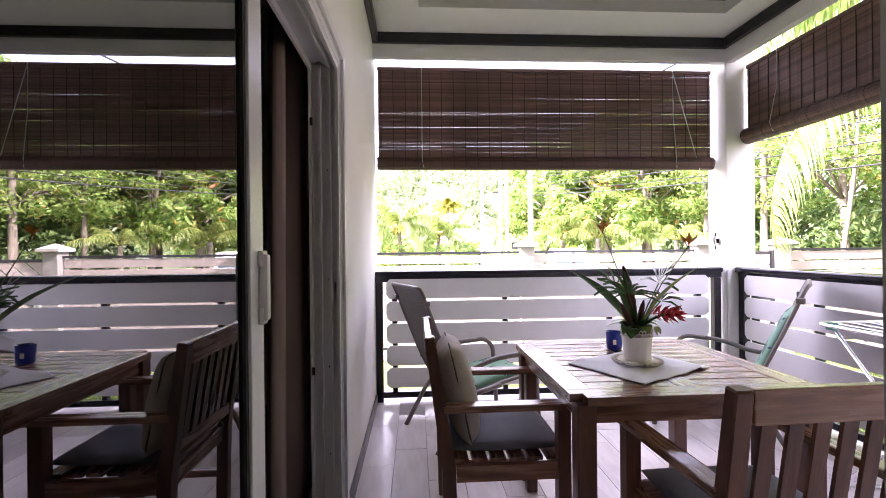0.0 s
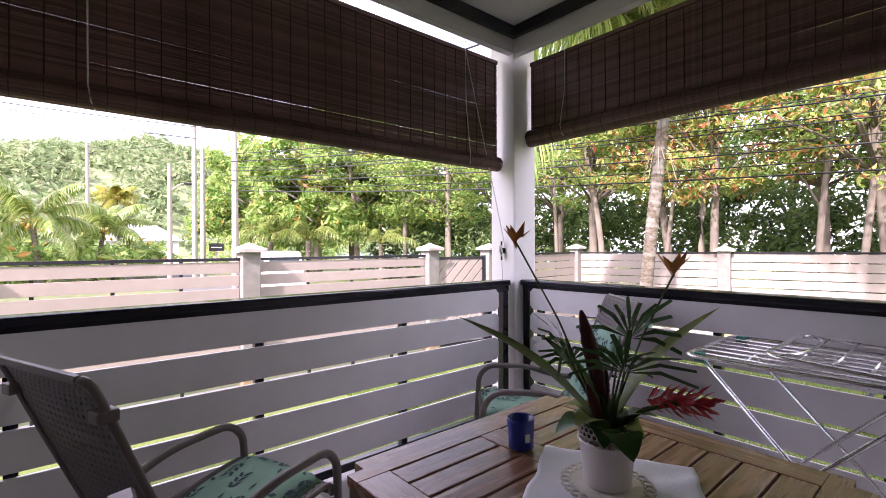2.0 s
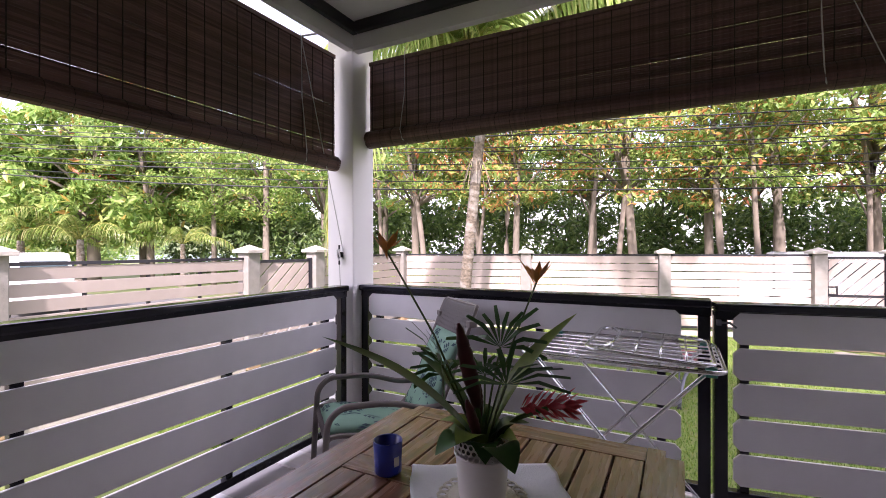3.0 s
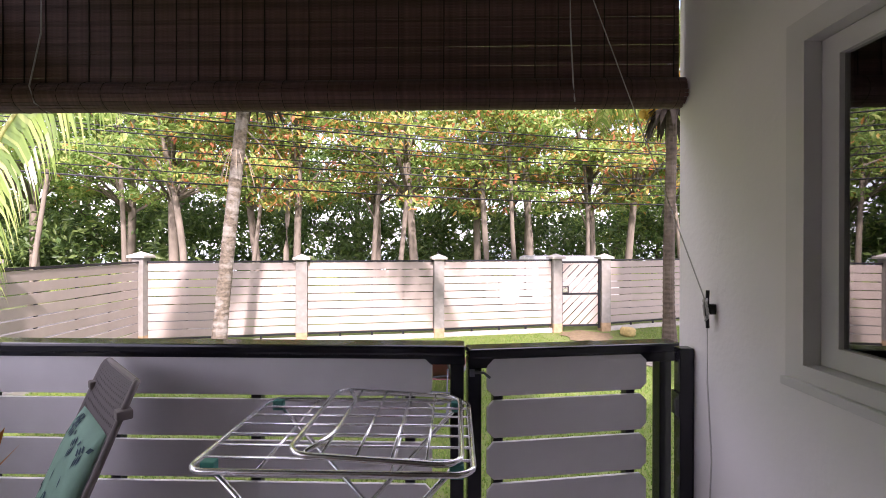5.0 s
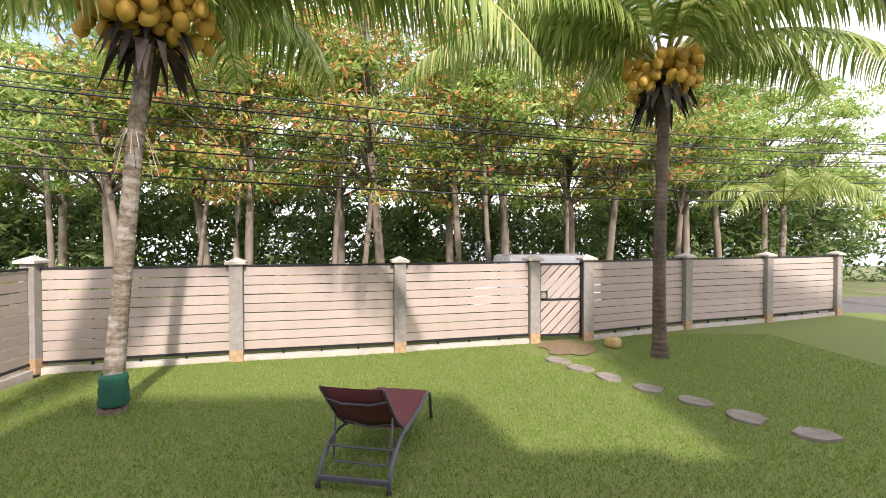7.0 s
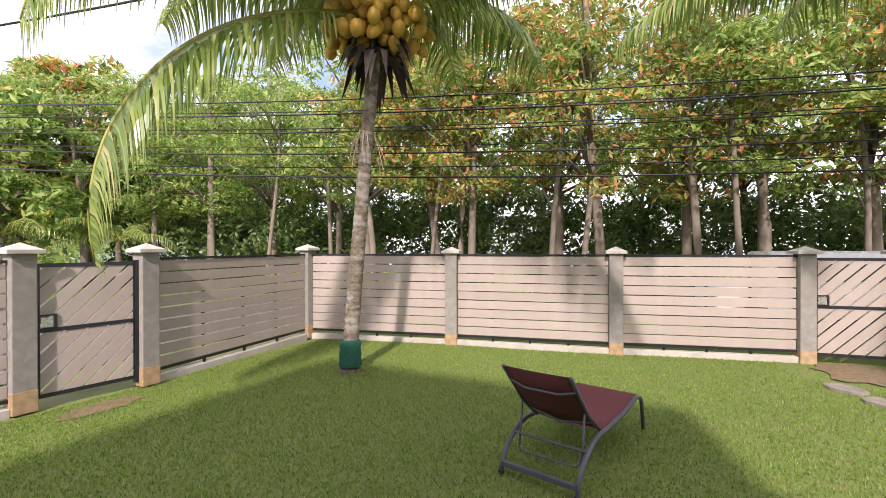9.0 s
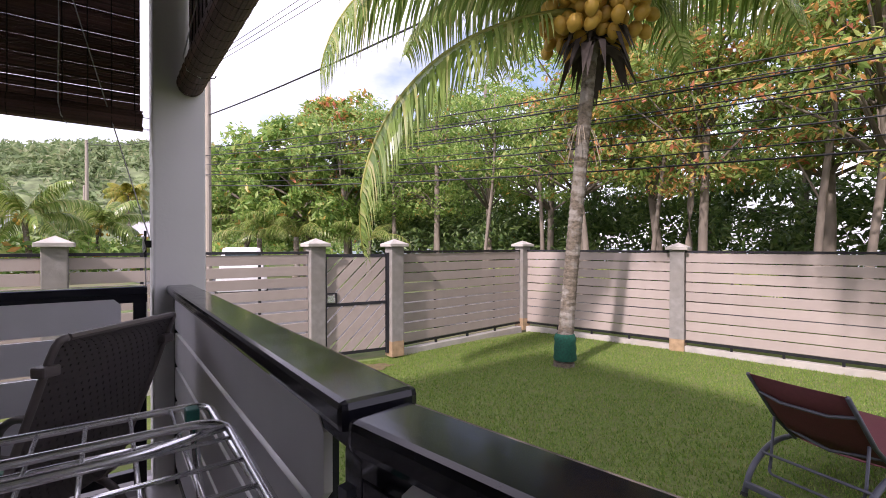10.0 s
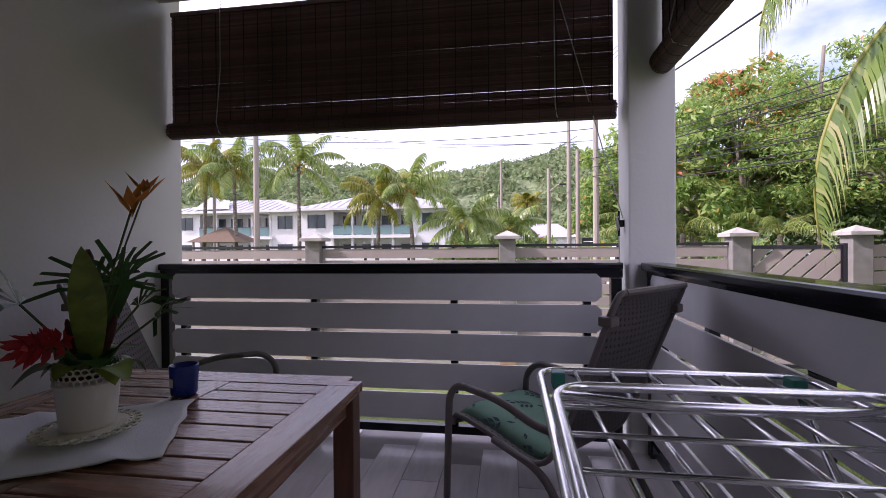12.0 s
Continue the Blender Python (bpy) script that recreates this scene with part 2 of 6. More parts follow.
BALGL = mat("green_balcony_glass", (0.16, 0.27, 0.27), 0.15, vary=0.1, scale=0.5)
THATCH = mat("brown_thatch", (0.16, 0.11, 0.075), 0.95, vary=0.3, scale=12, bump=0.6)
CARW = mat("white_car_paint", (0.75, 0.75, 0.76), 0.25, vary=0.02, coat=0.5)
PETAL_R = mat("red_ginger_petal", (0.62, 0.05, 0.075), 0.45, vary=0.25, scale=30)
MARN = mat("maroon_bract", (0.085, 0.012, 0.02), 0.5, vary=0.25, scale=30)
ORANGE = mat("orange_heliconia", (0.65, 0.25, 0.04), 0.45, vary=0.2, scale=20)
GLEAF = mat("dark_green_leaf", (0.045, 0.125, 0.035), 0.35, vary=0.3, scale=15, transl=0.2)
GLEAF2 = mat("pale_green_leaf", (0.20, 0.28, 0.055), 0.4, vary=0.35, scale=18, transl=0.25)
STEM = mat("green_stem", (0.07, 0.12, 0.03), 0.5)
# hill ground colour lightened to stand in for distance haze
HILLM = mat("hill_forest_floor", (0.16, 0.20, 0.10), 0.95, vary=0.4, scale=0.3)
WHITESIGN = mat("white_sign", (0.75, 0.75, 0.72), 0.6)
RUBBER = mat("black_rubber", (0.02, 0.02, 0.02), 0.7)


# ---- mesh helpers ----
def part(name, bm, material, parent=None, label="", smooth=False):
    """Links a bmesh as one mesh object under a thing or part."""
    me = bpy.data.meshes.new(name)
    if smooth:
        for fc in bm.faces:
            fc.smooth = True
    bm.normal_update()
    bm.to_mesh(me)
    bm.free()
    me.materials.append(material)
    ob = new(name, me)
    if parent is not None:
        ob.parent = parent
    if label:
        ob["label"] = label
    return ob


def raw(name, verts, faces, material, parent=None, smooth=False):
    me = bpy.data.meshes.new(name)
    me.from_pydata(verts, [], faces)
    if smooth:
        me.shade_smooth()
    me.materials.append(material)
    ob = new(name, me)
    if parent is not None:
        ob.parent = parent
    return ob


def thing(name, m, label, category, group="", kind=""):
    ob = new(name)
    ob.empty_display_size = 0.1
    ob.matrix_basis = m
    return tagged(ob, label, category, group, kind)


def bx(x0, x1, y0, y1, z0, z1, bevel=0.0, bm=None):
    bm = bm or bmesh.new()
    r = bmesh.ops.create_cube(bm, size=1)
    for v in r["verts"]:
        v.co = ((x0 + x1) / 2 + v.co.x * (x1 - x0), (y0 + y1) / 2 + v.co.y * (y1 - y0), (z0 + z1) / 2 + v.co.z * (z1 - z0))
    if bevel:
        es = list({e for v in r["verts"] for e in v.link_edges})
        bmesh.ops.bevel(bm, geom=es, offset=bevel, segments=2, affect='EDGES', profile=0.6)
    return bm


def tube(pts, r, seg=8, bm=None, closed=False):
    """A round bar along points; r may be a list."""
    bm = bm or bmesh.new()
    pts = [Vector(p) for p in pts]
    n = len(pts)
    rs = r if isinstance(r, (list, tuple)) else [r] * n
    rings = []
    up = Vector((0, 0, 1))
    for i, p in enumerate(pts):
        a = pts[(i - 1) % n] if (closed or i > 0) else p
        b = pts[(i + 1) % n] if (closed or i < n - 1) else p
        d = (b - a).normalized()
        s = d.cross(up)
        if s.length < 0.05:
            s = d.cross(Vector((1, 0, 0)))
        s.normalize()
        u = s.cross(d)
        rings.append([bm.verts.new(p + rs[i] * (math.cos(2 * math.pi * k / seg) * s + math.sin(2 * math.pi * k / seg) * u)) for k in range(seg)])
    m = n if closed else n - 1
    for i in range(m):
        A, B = rings[i], rings[(i + 1) % n]
        for k in range(seg):
            bm.faces.new((A[k], A[(k + 1) % seg], B[(k + 1) % seg], B[k]))
    if not closed:
        bm.faces.new(rings[0][::-1]); bm.faces.new(rings[-1])
    return bm


def arc_pts(pts, r=0.05, k=4):
    """Rounds the corners of a polyline."""
    out = [Vector(pts[0])]
    for i in range(1, len(pts) - 1):
        p, a, b = Vector(pts[i]), Vector(pts[i - 1]), Vector(pts[i + 1])
        d0, d1 = (a - p), (b - p)
        q = min(r, d0.length * 0.49, d1.length * 0.49)
        s, e = p + d0.normalized() * q, p + d1.normalized() * q
        for j in range(k + 1):
            t = j / k
            out.append((1 - t) ** 2 * s + 2 * t * (1 - t) * p + t * t * e)
    out.append(Vector(pts[-1]))
    return out


def lathe(profile, seg=24, bm=None, at=(0, 0, 0)):
    bm = bm or bmesh.new()
    rings = [[bm.verts.new((at[0] + r * math.cos(2 * math.pi * k / seg), at[1] + r * math.sin(2 * math.pi * k / seg), at[2] + z)) for k in range(seg)] for r, z in profile]
    for A, B in zip(rings, rings[1:]):
        for k in range(seg):
            bm.faces.new((A[k], A[(k + 1) % seg], B[(k + 1) % seg], B[k]))
    return bm


def board_mesh(length, height, thick, ch=0.03):
    """A board along x with clipped corners."""
    bm = bmesh.new()
    L, Hh = length / 2, height / 2
    pts = [(-L + ch, -Hh), (L - ch, -Hh), (L, -Hh + ch), (L, Hh - ch), (L - ch, Hh), (-L + ch, Hh), (-L, Hh - ch), (-L, -Hh + ch)]
    A = [bm.verts.new((x, -thick / 2, z)) for x, z in pts]
    B = [bm.verts.new((x, thick / 2, z)) for x, z in pts]
    bm.faces.new(A); bm.faces.new(B[::-1])
    for i in range(8):
        j = (i + 1) % 8
        bm.faces.new((A[j], A[i], B[i], B[j]))
    return bm


def to_mesh(bm, name, material):
    me = bpy.data.meshes.new(name)
    bm.normal_update(); bm.to_mesh(me); bm.free()
    me.materials.append(material)
    return me


def piece(name, me, parent, m):
    ob = new(name, me)
    ob.parent = parent
    ob.matrix_basis = m
    return ob


# ---- the house: floor, walls, ceiling ----
WX, NY, EX, SY = -0.06, 4.18, 3.08, 0.77        # west wall face, north rail, east rail, south wall face
DY = 2.475                                        # north side of the sliding door


def structure(name, bm, material, label="", category=""):
    return tagged(part(name, bm, material), label, category, kind="structure")


structure("floor", bx(-0.30, 3.22, -2.4, 4.36, -0.70, -0.012), GROUT, "veranda floor slab with pale grout joints", "floor")
structure("floor_edge", bx(2.9, 3.26, 0.3, 4.40, -0.72, -0.03), SLABCON, "raw concrete edge of the veranda slab", "slab edge")
wall_west = structure("wall_west", bx(-0.20, WX, DY, 4.36, -0.7, 3.3, bm=bx(-0.20, WX, -2.4, DY, 2.17, 3.3)), WALL, "white painted veranda wall beside the sliding door", "wall")
structure("wall_west_low", bx(-0.20, WX, -2.4, -0.9, -0.7, 2.17), WALL, "white painted wall behind the sliding door", "wall")
WIN = (1.25, 2.475, 1.14, 2.18)                   # window in the south wall: x, x, z, z
bm = bx(WIN[1], 3.19, 0.35, SY, -0.7, 3.3)
bx(0.75, WIN[0], 0.35, SY, -0.7, 3.3, bm=bm)
bx(WIN[0], WIN[1], 0.35, SY, -0.7, WIN[2], bm=bm)
bx(WIN[0], WIN[1], 0.35, SY, WIN[3], 3.3, bm=bm)
structure("wall_south", bm, WALL, "white painted wall with a window and a cord cleat", "wall")
# top lowered and stepped back to let sun onto the lawn
structure("wall_east", bx(3.0, 3.19, -6.0, 0.35, -0.7, 2.5, bm=bx(2.4, 2.6, -6.0, 0.35, 2.5, 3.22, bm=bx(2.4, 3.0, -6.0, 0.35, 2.4, 2.5))), WALL, "white outer wall of the house facing the garden", "wall")
structure("wall_passage", bx(0.75, 0.95, -2.4, 0.35, -0.7, 3.3), WALL, "white wall beside the passage", "wall")
structure("wall_back", bx(-0.36, 0.95, -2.6, -2.4, -0.7, 3.3), WALL, "white wall that closes the passage", "wall")
column = structure("column", bx(2.985, 3.245, 4.11, 4.36, -0.7, 3.10, bevel=0.012), WALL, "white square corner column of the veranda", "column")
structure("beam_north", bx(WX, 2.985, 4.11, 4.17, 2.885, 3.16), WALL, "white beam above the railing", "beam")
structure("beam_east", bx(2.985, 3.05, 0.77, 4.11, 2.875, 3.16), WALL, "white beam above the garden railing", "beam")
TR = (0.32, 2.68, 1.15, 3.68)                    # tray in the ceiling
bm = bx(WX, 2.985, TR[3], 4.11, 3.075, 3.20)
bx(WX, 2.985, -2.4, TR[2], 3.075, 3.20, bm=bm)
bx(WX, TR[0], TR[2], TR[3], 3.075, 3.20, bm=bm)
bx(TR[1], 2.985, TR[2], TR[3], 3.075, 3.20, bm=bm)
structure("ceiling", bm, CEIL, "white boarded veranda ceiling with a tray recess", "ceiling")
PANEL = mat("black_gloss_panel", (0.02, 0.02, 0.022), 0.12, vary=0.2)
bm = bx(TR[0], TR[1], TR[2], TR[3], 3.175, 3.195)
structure("ceiling_panel", bm, PANEL, "glossy black panel in the ceiling recess", "ceiling panel")
for k in range(1, 4):
    x = TR[0] + (TR[1] - TR[0]) * k / 4
    structure("panel_strip", bx(x - 0.006, x + 0.006, TR[2], TR[3], 3.169, 3.174), WHITEFR, "thin pale joint strip of the ceiling panel", "trim")
structure("cornice_north", bx(WX, 2.985, 4.06, 4.108, 2.99, 3.073, bevel=0.01), DARKTRIM, "black cornice along the ceiling edge", "cornice")
structure("cornice_east", bx(2.935, 2.983, 0.78, 4.058, 2.99, 3.073, bevel=0.01), DARKTRIM, "black cornice along the ceiling edge", "cornice")
structure("cornice_west", bx(WX + 0.002, WX + 0.05, -2.3, 4.058, 2.99, 3.073, bevel=0.01), DARKTRIM, "black cornice along the ceiling edge", "cornice")
structure("cornice_south", bx(0.8, 2.93, SY + 0.002, SY + 0.05, 2.99, 3.073, bevel=0.01), DARKTRIM, "black cornice along the ceiling edge", "cornice")
# unseen roof; its south part is shortened to keep the lawn's sunlit strip
structure("roof_slab", bx(-7, 3.5, 0.3, 4.62, 3.22, 3.34, bm=bx(-7, 2.6, -8, 0.3, 3.22, 3.34)), CEIL, "plain roof slab over the veranda", "roof")
# unseen blocks, added and sized to cast the shadows on lawn and fence
bm = bx(-7, 1.2, -1.4, 4.4, 3.34, 6.3)
bx(-7, 1.7, -6.5, -4.2, 3.34, 6.3, bm=bm)
bx(-7, 1.7, -16, -6.5, 3.34, 12.6, bm=bm)
structure("shadow_blocks", bm, WALL, "unseen plain blocks above the house, added to cast its shadows", "wall")
structure("baseboard", bx(WX + 0.001, WX + 0.014, DY + 0.03, 4.10, 0.0, 0.085), DARKTILE, "dark tiled skirting along the wall", "skirting")
structure("baseboard_south", bx(0.96, 3.0, SY + 0.001, SY + 0.014, 0.0, 0.085), DARKTILE, "dark tiled skirting along the wall", "skirting")
# dark room behind the sliding door
bm = bx(-4.0, -3.9, -2.4, 4.3, 0, 2.6)
bx(-3.9, -0.205, -2.4, -2.3, 0, 2.6, bm=bm); bx(-3.9, -0.205, 4.2, 4.3, 0, 2.6, bm=bm)
structure("room_walls", bm, ROOMW, "dim room walls behind the sliding door", "wall")
structure("room_ceiling", bx(-4.0, -0.205, -2.4, 4.3, 2.6, 2.7), ROOMW, "dim room ceiling", "ceiling")
structure("room_floor", bx(-4.0, -0.305, -2.4, 4.3, -0.2, 0.0), DARKTILE, "dark room floor", "floor")
# room behind the window
bm = bx(0.96, 2.99, -2.2, -2.1, 0, 2.6)
structure("kitchen_wall", bm, ROOMW, "dim room wall behind the window", "wall")

# ---- sliding door ----
door = thing("door_1", pose(0, 0, 0), "white aluminium sliding glass door, half open", "sliding door", kind="structure")
GX = -0.15
def door_bits():
    # outer frame: jamb with track ribs, head
    bm = bx(-0.198, -0.062, DY - 0.03, DY - 0.002, 0, 2.168)
    for i, x in enumerate((-0.198, -0.155, -0.112, -0.076)):
        bx(x, x + 0.012, DY - 0.058, DY - 0.029, 0, 2.14, bm=bm)
    part("jamb", bm, WHITEFR, door)
    bm = bx(-0.198, -0.062, -0.9, DY - 0.03, 2.138, 2.168)
    for i, x in enumerate((-0.198, -0.112, -0.076)):
        bx(x, x + 0.012, -0.9, DY - 0.058, 2.108, 2.139, bm=bm)
    part("head_track", bm, WHITEFR, door)
    bm = bx(-0.198, -0.062, -0.9, DY - 0.03, 0.001, 0.02)
    for x in (-0.19, -0.13):
        bx(x, x + 0.008, -0.9, DY - 0.058, 0.02, 0.035, bm=bm)
    part("sill_track", bm, WHITEFR, door)
    part("architrave", bx(-0.059, -0.045, DY - 0.001, DY + 0.045, 0, 2.215, bevel=0.003, bm=bx(-0.059, -0.045, -0.9, DY - 0.001, 2.172, 2.215, bevel=0.003)), WHITEFR, door)
    part("strike_plate", bx(-0.108, -0.086, DY - 0.036, DY - 0.031, 1.05, 1.14), CHROME, door, "worn steel strike plate")
    for z in (0.72, 1.85):
        part("jamb_clip", bx(-0.19, -0.178, DY - 0.063, DY - 0.058, z, z + 0.035), RUBBER, door, "small dark clip")
    p = part("door_leaf", bx(GX - 0.02, GX + 0.02, 1.50, 1.595, 0.04, 2.105, bevel=0.004), WHITEFR, door)
    part("stile", bx(GX - 0.02, GX + 0.02, 0.05, 0.13, 0.04, 2.105, bevel=0.004), WHITEFR, p)
    part("top_rail", bx(GX - 0.019, GX + 0.019, 0.13, 1.50, 2.04, 2.105), WHITEFR, p)
    part("bottom_rail", bx(GX - 0.019, GX + 0.019, 0.13, 1.50, 0.04, 0.12), WHITEFR, p)
    part("gasket", bx(GX - 0.012, GX + 0.012, 1.485, 1.50, 0.12, 2.04), RUBBER, p, "black rubber gasket")
    part("glass_pane", bx(GX - 0.003, GX + 0.003, 0.13, 1.485, 0.12, 2.04), GLASS, p, "dark reflecting glass")
    bm = bx(GX + 0.02, GX + 0.045, 1.55, 1.58, 1.10, 1.275, bevel=0.008)
    bx(GX + 0.02, GX + 0.035, 1.545, 1.587, 1.09, 1.135, bevel=0.006, bm=bm); bx(GX + 0.02, GX + 0.035, 1.545, 1.587, 1.24, 1.285, bevel=0.006, bm=bm)
    part("handle", bm, WHITEFR, p, "chunky white pull handle")
    for z in (0.35, 0.75, 1.15, 1.65):
        part("screw", lathe([(0.0, 0.004), (0.006, 0.004), (0.006, 0)], 8), RUBBER, door).matrix_basis = pose(-0.115, DY - 0.032, z, 90)
    # fixed second leaf further south
    p2 = part("fixed_leaf", bx(-0.215, -0.19, -0.88, -0.80, 0.04, 2.105), WHITEFR, door)
    part("glass_pane", bx(-0.205, -0.20, -0.80, 0.1, 0.06, 2.105), GLASS, p2)


door_bits()
# curtain inside
bm = bmesh.new()
ny = 60
cv = []
for i in range(ny):
    u = i / (ny - 1)
    cv.append((-0.30 + 0.035 * math.sin(u * 26) + 0.02 * math.sin(u * 11 + 1), 2.20 + 0.60 * u))
vs = [(x, y - 0.10 * (1 - (z / 2.25)) * (1 - (y - 2.2) / 0.6), z) for z in (0.03, 0.7, 1.4, 2.25) for x, y in cv]
fs = [(r * ny + i, r * ny + i + 1, (r + 1) * ny + i + 1, (r + 1) * ny + i) for r in range(3) for i in range(ny - 1)]
curtain = thing("curtain", pose(0, 0, 0), "heavy brown curtain drawn aside behind the sliding door", "curtain")
co = raw("drape", vs, fs, CURTAIN, curtain, True)
sol = co.modifiers.new("thick", 'SOLIDIFY'); sol.thickness = 0.006
part("curtain_rail", tube([(-0.30, -0.8, 2.27), (-0.30, 2.9, 2.27)], 0.012), RUBBER, curtain)

pic = thing("wall_picture", pose(-1.53, 4.199, 1.60), "unframed dark seascape canvas on the dim room wall", "picture")
part("canvas", bx(-0.22, 0.22, -0.03, 0, 0, 0.46, bevel=0.004), mat("dark_canvas", (0.05, 0.055, 0.06), 0.7, vary=0.4, scale=8), pic)
part("sky_band", bx(-0.218, 0.218, -0.034, -0.0305, 0.31, 0.458), mat("pale_canvas", (0.35, 0.35, 0.37), 0.7, vary=0.1), pic, "pale upper band")
horn = thing("wall_vase", pose(-1.20, 4.199, 0.78), "dark tapered horn-shaped vase hung on the room wall", "wall vase")
part("vase_body", lathe([(0.004, 0.0), (0.02, 0.2), (0.045, 0.5), (0.055, 0.60), (0.045, 0.60), (0.0, 0.55)], 14, at=(0, -0.06, 0)), RUBBER, horn, smooth=True)
cab = thing("low_cabinet", pose(-1.45, 3.95, 0), "low black cabinet against the dim room wall", "cabinet")
part("cabinet_body", bx(-0.45, 0.25, -0.24, 0.24, 0.06, 0.48, bevel=0.006), RUBBER, cab)
part("plinth", bx(-0.42, 0.22, -0.2, 0.2, 0.0, 0.06), RUBBER, cab)
part("cabinet_door", bx(-0.43, 0.23, -0.256, -0.242, 0.08, 0.46, bevel=0.003), DARKTRIM, cab)

# ---- window in the south wall ----
window = thing("window_1", pose(0, 0, 0), "white sliding window with dark reflecting glass", "window", kind="structure")
x0, x1, z0, z1 = WIN
def rim(x0, x1, z0, z1, w, y0, y1):
    bm = bx(x0, x1, y0, y1, z0, z0 + w); bx(x0, x1, y0, y1, z1 - w, z1, bm=bm)
    bx(x0, x0 + w, y0, y1, z0 + w, z1 - w, bm=bm); bx(x1 - w, x1, y0, y1, z0 + w, z1 - w, bm=bm)
    return bm
part("window_frame", rim(x0, x1, z0, z1, 0.045, 0.60, 0.785), WHITEFR, window)
part("trim", rim(x0 - 0.03, x1 + 0.03, z0 - 0.03, z1 + 0.03, 0.04, 0.772, 0.782), WHITEFR, window)
part("sash", rim((x0 + x1) / 2 - 0.03, x1 - 0.047, z0 + 0.047, z1 - 0.047, 0.06, 0.70, 0.735), WHITEFR, window)
part("sash", rim(x0 + 0.047, (x0 + x1) / 2 + 0.03, z0 + 0.047, z1 - 0.047, 0.06, 0.655, 0.69), WHITEFR, window)
part("pane", bx((x0 + x1) / 2 + 0.03, x1 - 0.107, 0.715, 0.72, z0 + 0.107, z1 - 0.107), GLASS, window)
part("pane", bx(x0 + 0.107, (x0 + x1) / 2 - 0.03, 0.67, 0.675, z0 + 0.107, z1 - 0.107), GLASS, window)
part("window_sill", bx(x0 - 0.03, x1 + 0.03, 0.74, 0.80, z0 - 0.03, z0 - 0.002, bevel=0.005), WHITEFR, window)

# ---- railings ----
def rail_run(th, length, boards, posts, rail_w=0.11, wall_posts=(), top=1.10):
    """A run of railing along x from 0 to length; inside is -y."""
    part("top_rail", bx(0, length, -rail_w / 2, rail_w / 2, top - 0.045, top, bevel=0.012), DARK, th)
    part("sub_rail", bx(0.0, length, -0.03, 0.03, top - 0.09, top - 0.046), DARK, th)
    part("bottom_rail", bx(0.03, length - 0.03, -0.025, 0.025, 0.035, 0.085, bevel=0.004), DARK, th)
    for x in wall_posts:
        part("post", bx(x - 0.03, x + 0.03, -0.03, 0.03, 0.0, top - 0.091, bevel=0.004), DARK, th)
    for x in posts:
        part("spacer", bx(x - 0.022, x + 0.022, -0.012, 0.03, 0.086, top - 0.091), DARK, th)
    b0, b1 = boards
    me = to_mesh(board_mesh(b1 - b0, 0.165, 0.016), "board", BOARD)
    for i in range(5):
        piece("board", me, th, pose((b0 + b1) / 2, -0.024, 0.205 + i * 0.1865))


rail_n = thing("railing_north", pose(WX, NY + 0.0, 0), "dark framed railing with five grey-white boards, on the street side", "railing")
rail_run(rail_n, 3.02, (0.09, 2.90), (0.16, 1.10, 2.02, 2.82), wall_posts=(0.032, 2.985))
rail_e = thing("railing_east", pose(EX + 0.03, 4.107, 0, 0, 0, -90), "dark framed railing with five grey-white boards, on the garden side", "railing")
rail_run(rail_e, 2.345, (0.075, 2.20), (0.15, 0.75, 1.40, 2.10), rail_w=0.13, wall_posts=(0.032, 2.31))
gate_r = thing("railing_gate", pose(EX + 0.02, 1.752, 0, 0, 0, -80), "dark framed veranda gate with five grey-white boards, a little open", "gate")
rail_run(gate_r, 1.02, (0.085, 0.85), (0.14, 0.78), rail_w=0.115, wall_posts=(0.03, 0.95), top=1.085)
part("latch", bx(0.0, 0.02, -0.07, -0.055, 0.97, 1.0, bm=tube([(0.0, -0.06, 0.985), (0.06, -0.065, 0.985), (0.09, -0.06, 0.96)], 0.006)), GREYMET, gate_r, "small grey gate latch")
wpost = thing("gate_post", pose(EX + 0.0, SY + 0.034, 0), "dark gate post fixed to the white wall", "post")
part("upright", bx(-0.028, 0.028, -0.03, 0.03, 0, 1.095, bevel=0.004), DARK, wpost)
part("hinge", bx(-0.035, 0.035, 0.03, 0.038, 0.8, 0.9), DARK, wpost)

